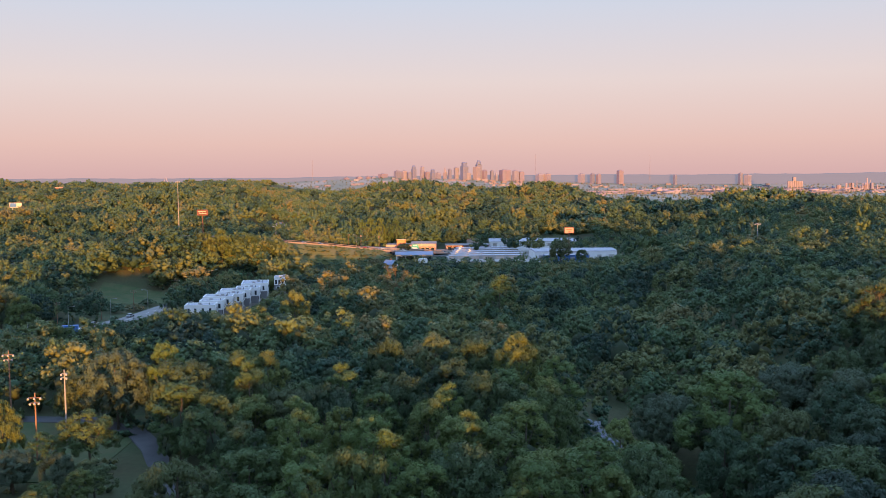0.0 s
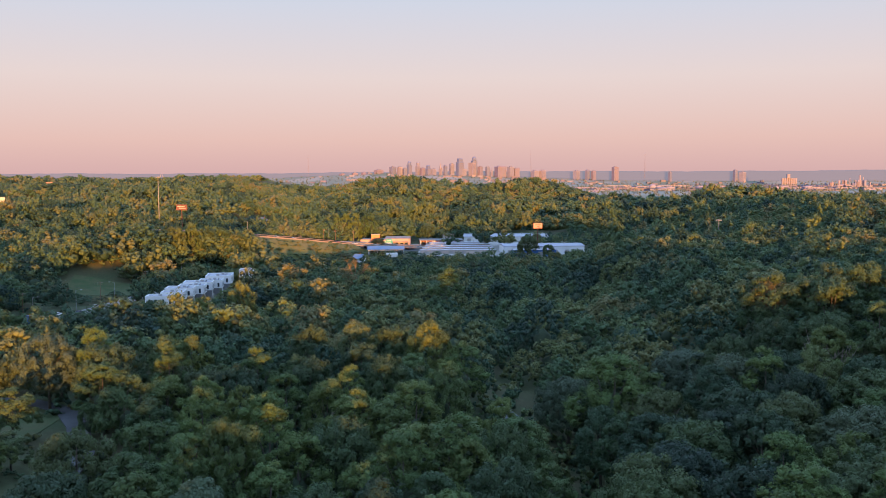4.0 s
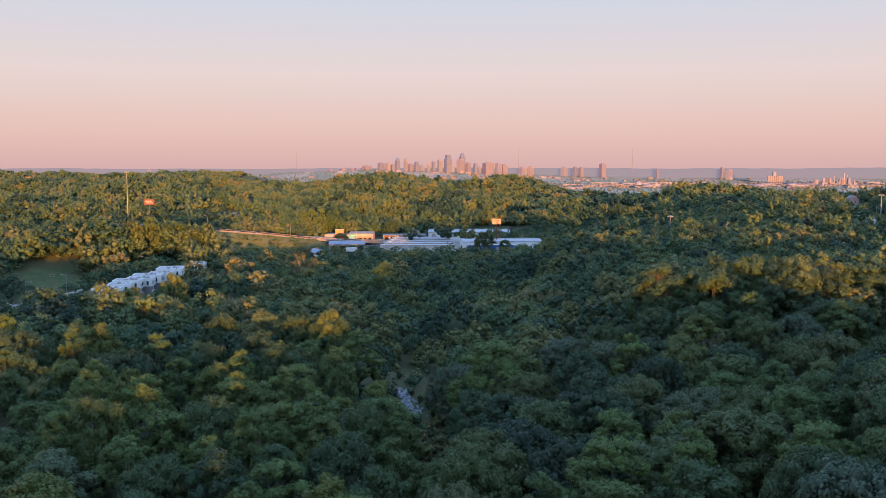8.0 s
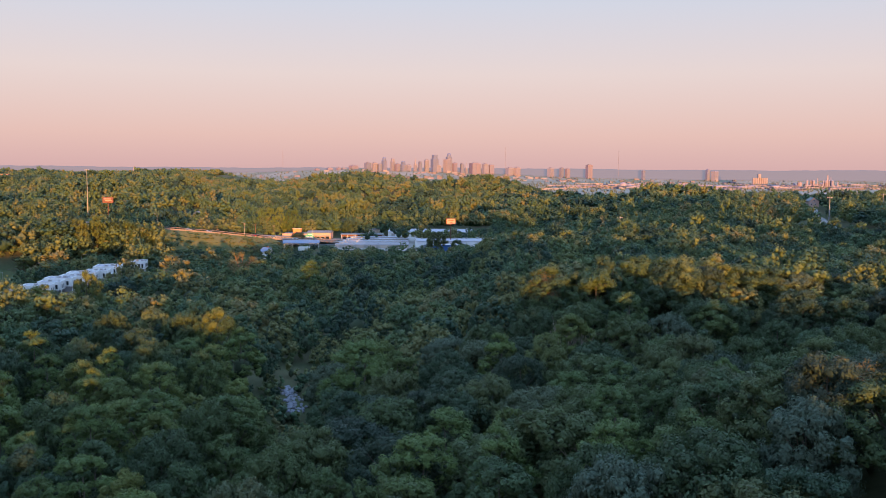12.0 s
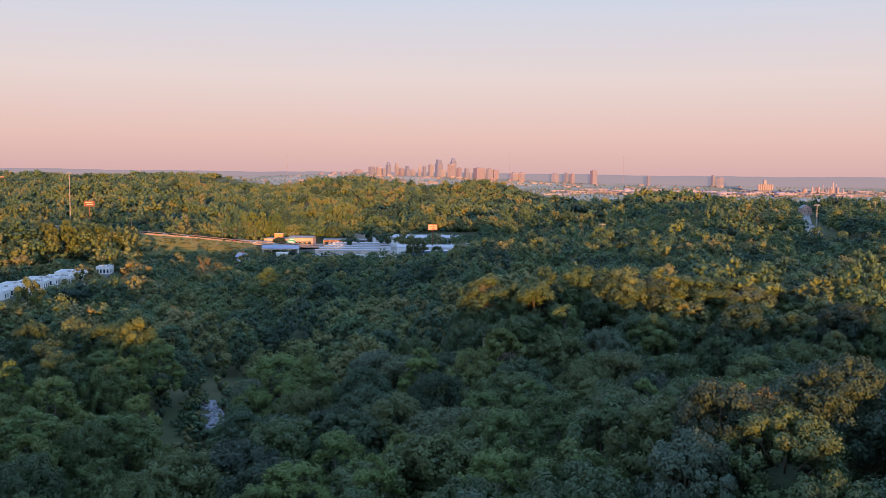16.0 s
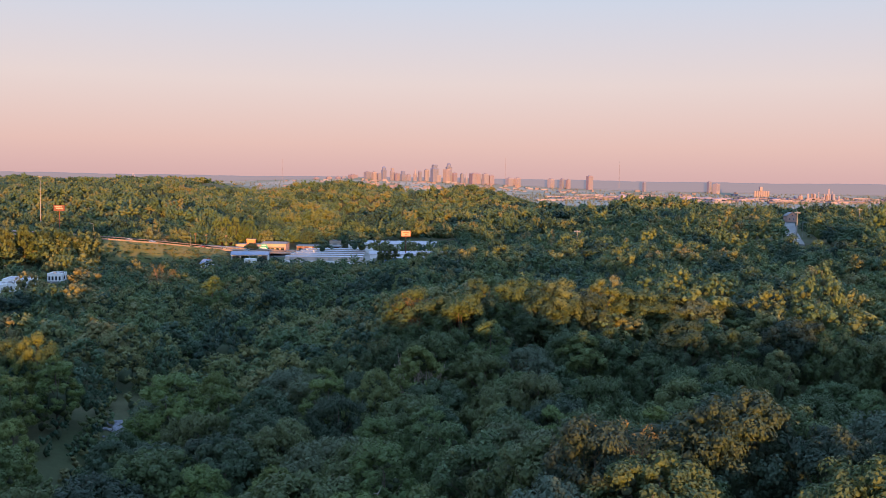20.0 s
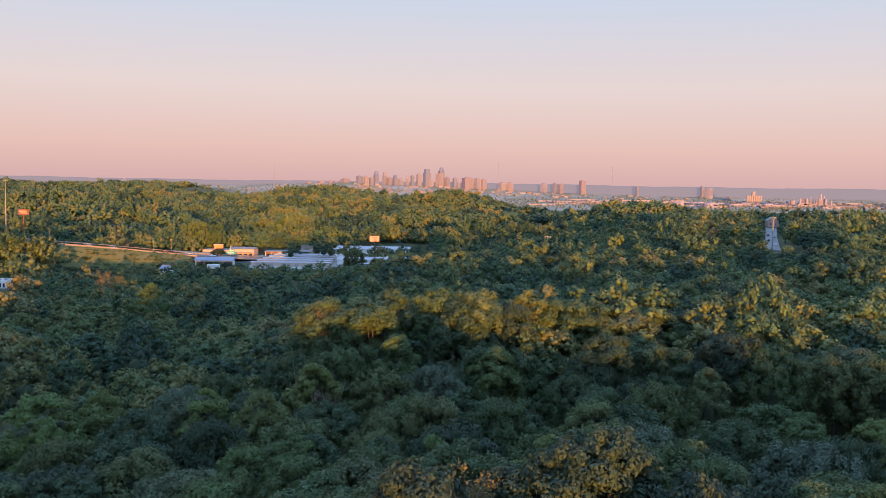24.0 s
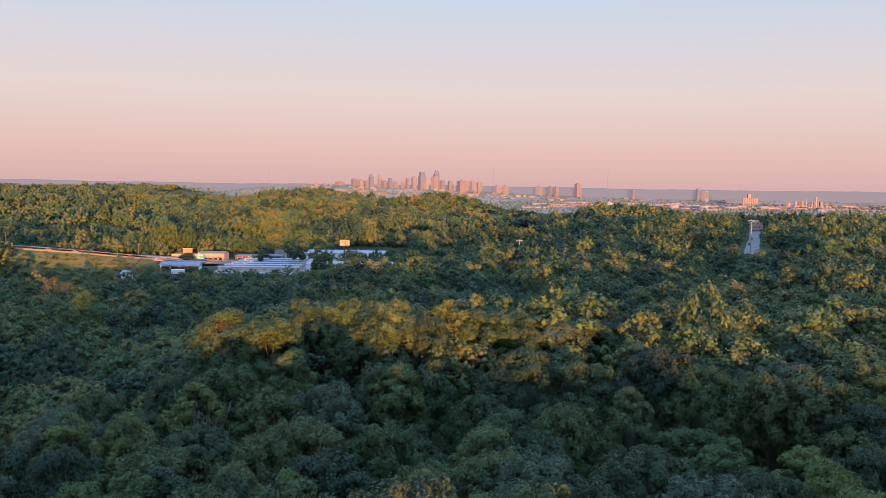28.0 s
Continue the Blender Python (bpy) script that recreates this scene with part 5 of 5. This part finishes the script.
for i in range(21):
    s = i / 20
    x, y = 106 + 98 * s + row_rng.uniform(-3, 3), 212 + 22 * s * s + row_rng.uniform(-7, 7)
    high = 52.6 + 2.5 * math.sin(5 * s) + row_rng.uniform(-1.6, 1.6) - gz(x, y)
    k = row_rng.choice((0, 1, 2, 4, 5, 6))
    lone_tree(k, x, y, high / 18.0, row_rng.uniform(0.95, 1.2), "golden sunlit tree along the low wooded ridge", "ridge_tree")
for i, (x, y, top, wide) in enumerate(((-81, 163, 38.7, 0.5), (-79, 193, 38.4, 0.62), (-70.5, 199, 38.8, 0.74), (-72, 199, 34.5, 0.5), (-65, 163, 37.2, 0.72), (-65, 149, 34.4, 0.36), (-52, 168, 33.4, 0.36), (-74, 152, 33.5, 0.5))):
    lone_tree((4, 0, 5, 1)[i % 4], x, y, (top - gz(x, y)) / 18.0, wide, "golden sunlit park tree beside the playing field", "park_tree")
for i, (x, y, top, wide) in enumerate(((-65, 284, 38.5, 0.85), (-57, 276, 39.5, 0.8), (-48, 266, 40.5, 0.85), (-73, 274, 39, 0.8), (-82, 264, 38.7, 0.8), (-49, 294, 41.5, 0.75), (-14, 218, 42.0, 0.8), (-2, 216, 41.6, 0.8), (7, 213, 42.0, 0.85), (17, 207, 42.2, 0.8), (-31, 178, 39.2, 0.8), (-13, 124, 41.5, 0.8), (-40, 186, 38.6, 0.7))):
    lone_tree((0, 4, 1, 5)[i % 4], x, y, (top - gz(x, y)) / 18.0, wide, "golden-topped tree on the crest of the low hill", "crest_tree")
lone_tree(1, 91.5, 115, (42.2 - gz(91.5, 115)) / 17.0, 1.3, "broad grey-green tree with a wide domed crown", "domed_tree")
lone_tree(9, 56, 178, (39.5 - gz(56, 178)) / 21.0, 1.35, "pale green tree with an airy crown beside the creek", "creek_tree")
lone_tree(8, 22, 134, (38.5 - gz(22, 134)) / 21.0, 1.2, "pale green tree with an airy crown on the low hill", "hill_tree")
lone_tree(10, 33, 143, (36.5 - gz(33, 143)) / 21.0, 1.1, "pale green tree with an airy crown beside the creek", "creek_tree")
for i, (x, y, top) in enumerate(((-138, 522, 49.5), (-129, 528, 48.5), (-122, 538, 47.5), (-115, 546, 46), (-108, 556, 43.5), (-133, 515, 47))):
    lone_tree((0, 4, 1, 5, 2, 6)[i], x, y, (top - gz(x, y)) / 18.0, 0.85, "olive sunlit tree standing before the highway", "verge_tree")
lone_tree(3, 8, 735, 0.85, 1.0, "round sunlit tree behind the shops", "round_tree")
for i, x in enumerate((-66, -59, -51, -44, -38)):
    lone_tree(8 + i % 4, x, 730 + 3 * (i % 2), 1.05 + 0.08 * (i % 3), 0.8, "tall slender sunlit tree behind the highway", "slender_tree")


# ---- bare and rusty trees ----
def dead_tree(x, y, h, seed, label, material, leaves=None, spread=0.55, name="dead_tree", lean=0.0):
    r = np.random.default_rng(seed)
    t = thing(name, local(x, y), label, "tree")
    g = Geo()
    g.tube([(0, 0, -0.5), (lean * 0.3, 0.2, h * 0.3), (lean, 0.0, h * 0.62)], [0.35, 0.28, 0.16], 7)
    tips = []
    for i in range(11):
        w = 2.4 * i + r.uniform(-0.4, 0.4)
        z0 = h * r.uniform(0.3, 0.6)
        q = np.array([math.cos(w), math.sin(w)]) * h * spread * r.uniform(0.5, 1)
        p0 = np.array([lean * z0 / h, 0, z0])
        p1 = np.array([q[0] * 0.45, q[1] * 0.45, z0 + h * 0.14])
        p2 = np.array([q[0] * 0.8, q[1] * 0.8, z0 + h * r.uniform(0.2, 0.42)])
        g.tube([p0, p1, p2], [0.16, 0.1, 0.035], 5)
        tips.append(p2)
        for k in range(4):
            e = p1 + (p2 - p1) * r.uniform(0, 1) + r.normal(size=3) * np.array([1.2, 1.2, 0.6]) + np.array([0, 0, 1.4])
            g.tube([p1 + (p2 - p1) * r.uniform(0, 0.8), e], [0.06, 0.02], 4)
            tips.append(e)
    part("trunk", g, material, t)
    if leaves:
        c = np.array(tips)
        k = 60
        idx = np.repeat(np.arange(len(c)), k)
        pos = c[idx] + r.normal(size=(len(idx), 3)) * 0.6
        tri = np.stack([pos + r.normal(size=pos.shape) * 0.14 for _ in range(3)], 1).reshape(-1, 3)
        part("foliage", tri_mesh("foliage", tri, np.arange(len(tri)).reshape(-1, 3), None, leaves), leaves, t)
    return t


dead_tree(97, 112, 41.5 - gz(97, 112), 1, "bare pale dead tree with crooked limbs", M_DEADWOOD, None, 0.6, lean=2)
dead_tree(103, 183, 44.8 - gz(103, 183), 2, "grey leafless dead tree among green crowns", M_DEADWOOD, None, 0.35)
dead_tree(107.5, 184, 44.5 - gz(107.5, 184), 3, "grey leafless dead tree among green crowns", M_DEADWOOD, None, 0.35)
dead_tree(-23, 437, 20, 4, "rust-brown dying tree with thin dry leaves", M_POLE, M_RUST_LEAF, 0.42, "rusty_tree")
dead_tree(128, 95, 53.0 - gz(128, 95), 5, "orange-brown half-bare tree lit by the sun", M_POLE, M_RUST_LEAF, 0.4, "rusty_tree")
dead_tree(104, 215.5, 53.5 - gz(104, 215.5), 6, "orange-brown half-bare tree lit by the sun", M_POLE, M_RUST_LEAF, 0.34, "rusty_tree")


# ---- the far city ----
CITY_Y = 4915.0
#        x centre, width, top height, material, crown
TOWERS = [(-450, 32, 108, 1, 0), (-403, 26, 110, 1, 0), (-375, 28, 108, 4, 0), (-322, 50, 122, 1, 0), (-247, 36, 138, 4, 0), (-209, 30, 137, 3, 0),
          (-157, 28, 168, 2, 2), (-180, 26, 130, 4, 0), (-112, 25, 163, 0, 1), (-85, 26, 132, 1, 0), (-55, 30, 146, 2, 1), (-25, 26, 126, 0, 0),
          (11, 19, 160, 3, 3), (37, 20, 145, 4, 0), (72, 27, 154, 0, 0), (115, 42, 182, 2, 1), (123, 54, 126, 0, 0), (185, 46, 158, 3, 0),
          (192, 34, 192, 2, 2), (224, 27, 138, 1, 0), (264, 22, 136, 4, 0), (286, 15, 138, 0, 3), (333, 62, 138, 1, 0), (388, 37, 136, 0, 0),
          (420, 34, 128, 1, 0), (520, 44, 115, 0, 0), (-520, 30, 104, 1, 0), (560, 36, 116, 3, 0), (740, 38, 114, 0, 0), (800, 26, 116, 4, 0), (832, 26, 112, 1, 0), (948, 36, 132, 1, 0),
          (1240, 20, 104, 4, 0), (1590, 24, 112, 4, 0), (1625, 40, 102, 0, 0)]
for x, w, top, k, crown in TOWERS:
    w *= 0.86
    z0 = 30.0
    h = top - 31 - z0
    t = thing("office_tower", pose(x, CITY_Y - 10 + (x * 7 % 23) - 0.03 * max(x, 0), z0 - 25, 0, 0, 28 + (x % 3) * 7), ("pale stone", "rose stone", "blue glass", "sand-coloured", "grey")[k] + " high-rise tower of the distant skyline, tinted for haze", "skyscraper", "towers of the skyline")
    d = w * 0.7
    hh = h + 25
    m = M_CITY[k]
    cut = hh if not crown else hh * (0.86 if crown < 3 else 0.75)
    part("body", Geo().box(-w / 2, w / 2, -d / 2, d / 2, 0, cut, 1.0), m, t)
    n = max(2, int(w / 7))
    for i in range(n):
        xx = -w / 2 + w * (i + 0.5) / n
        part("window_bay", Geo().box(xx - w / n * 0.28, xx + w / n * 0.28, -d / 2 - 0.5, -d / 2 - 0.02, 28, cut - 4), M_CITY[4] if k != 4 else M_CITY[2], t)
    if crown == 1:
        part("crown", Geo().box(-w * 0.36, w * 0.36, -d * 0.36, d * 0.36, cut + 0.01, hh, 2), m, t)
    elif crown == 2:
        part("crown", Geo().tube([(0, 0, cut), (0, 0, hh - (hh - cut) * 0.4), (0, 0, hh)], [w * 0.44, w * 0.40, w * 0.2], 12), m, t)
    elif crown == 3:
        part("crown", Geo().tube([(0, 0, cut), (0, 0, cut + (hh - cut) * 0.35), (0, 0, hh)], [w * 0.42, w * 0.3, 0.6], 8), m, t)
    else:
        part("rooftop_plant", Geo().box(-w * 0.25, w * 0.25, -d * 0.2, d * 0.2, cut + 0.01, cut + 4, 0.5), M_CITY[4], t)


def far_block(meshes, x, y, z, sx, sy, sz, k, label, group):
    t = thing("far_building", pose(x, y, z), label, "building", group)
    o = part("shell", meshes[k][0], None, t)
    o.scale = (sx, sy, sz)
    o = part("roof", meshes[k][1], None, t)
    o.scale = (sx, sy, sz)


BLOCKS = []
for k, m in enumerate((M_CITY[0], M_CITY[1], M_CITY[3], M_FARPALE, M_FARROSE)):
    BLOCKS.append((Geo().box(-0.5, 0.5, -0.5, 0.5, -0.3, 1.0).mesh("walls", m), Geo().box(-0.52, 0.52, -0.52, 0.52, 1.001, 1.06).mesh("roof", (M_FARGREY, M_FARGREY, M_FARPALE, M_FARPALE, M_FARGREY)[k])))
crng = random.Random(9)
for i in range(150):
    x = crng.gauss(60, 330) if i < 110 else crng.uniform(300, 1900)
    y = crng.uniform(4560, 4890)
    h = crng.uniform(3, 9)
    far_block(BLOCKS, x, y, gz(x, y), crng.uniform(10, 34), 16, h, crng.choice((0, 1, 1, 4, 4, 2)), "low stone city building below the skyline", "city blocks")
for i in range(90):
    y = crng.uniform(3250, 4450)
    x = crng.uniform(0.16, 0.56) * y
    far_block(BLOCKS, x, y, gz(x, y), crng.uniform(40, 150), crng.uniform(20, 40), crng.uniform(4, 9), crng.choice((3, 3, 2, 0, 1, 4)), "long low pale industrial shed on the plain", "industrial sheds")
for i in range(16):
    y = crng.uniform(3450, 3900)
    x = crng.uniform(0.24, 0.42) * y
    t = thing("storage_tank", pose(x, y, gz(x, y) - 1), "white cylindrical storage tank on the plain", "tank", "storage tanks")
    part("shell", Geo().tube([(0, 0, 0), (0, 0, 12)], [19, 19], 20), M_FARPALE, t)
    part("lid", Geo().tube([(0, 0, 12.01), (0, 0, 14)], [19, 2], 20), M_FARPALE, t)
dm = thing("dome", pose(899, 3800, gz(899, 3800)), "white storage dome on the plain", "dome")
part("shell", Geo().tube([(0, 0, 6), (0, 0, 13), (0, 0, 18), (0, 0, 21)], [15, 14, 9, 1], 16), M_FARPALE, dm)
part("base", Geo().tube([(0, 0, -1), (0, 0, 6)], [14.5, 14.5], 16), M_CONCRETE, dm)
pl = thing("refinery", pose(1745, 3800, 2), "sunlit refinery of columns, stacks and steel frames", "refinery")
for i in range(26):
    xx, yy = crng.uniform(-120, 75), crng.uniform(-20, 20)
    hh = crng.choice((16, 22, 26, 34))
    rr = crng.uniform(2, 6)
    part("column", Geo().tube([(xx, yy, 0), (xx, yy, hh), (xx, yy, hh + 2)], [rr, rr, rr * 0.4], 10), crng.choice((M_FARPALE, M_CITY[0], M_FARROSE)), pl)
for xx, hh, rr in ((20, 56, 4.2), (-22, 44, 2.2), (34, 48, 2.0), (-52, 36, 1.6), (-95, 30, 1.5)):
    part("stack", Geo().tube([(xx, 0, 0), (xx, 0, hh)], [rr, rr * 0.7], 10), M_FARPALE, pl)
for i in range(8):
    xx = crng.uniform(-200, 40)
    part("shed", Geo().box(xx - 18, xx + 18, -34, -24, -2, crng.uniform(9, 16), 0.5), crng.choice((M_FARROSE, M_CITY[3], M_FARPALE)), pl)
el = thing("grain_elevator", pose(1736, 4500, 4), "sand-coloured grain elevator with a tall head house", "grain elevator")
for i in range(7):
    part("silo", Geo().tube([(-33 + 11 * i, 0, 0), (-33 + 11 * i, 0, 36)], [5.8, 5.8], 10), M_CITY[3], el)
part("head_house", Geo().box(-12, 2, -7, 7, 36.01, 56, 0.5), M_CITY[3], el)
for x, z0, top, y in ((496, 60, 192, 4900), (1105, 60, 180, 4880), (-700, 40, 170, 4900)):
    t = thing("radio_mast", pose(x, y, z0 - 20), "thin latticed radio mast on the horizon", "radio mast")
    hh = top - z0 + 20
    for a in range(3):
        w = 2.09 * a
        part("leg", Geo().tube([(2.2 * math.cos(w), 2.2 * math.sin(w), 0), (0.5 * math.cos(w), 0.5 * math.sin(w), hh)], [0.34, 0.22], 4), M_FARROSE, t)
    for i in range(12):
        zz = hh * i / 12
        part("brace", Geo().tube([(-1.6, -1, zz), (1.6, -1, zz + hh / 14)], [0.18, 0.18], 4), M_FARROSE, t)
py = thing("pyramid_tower", pose(-1394, 4590, 20), "pale pointed pylon on the horizon", "tower")
for sx in (-1, 1):
    for sy in (-1, 1):
        part("leg", Geo().tube([(sx * 20, sy * 10, 0), (sx * 1.5, sy, 62)], [1.3, 0.7], 6), M_FARPALE, py)
part("platform", Geo().box(-10, 10, -6, 6, 30, 33, 0.3), M_FARPALE, py)
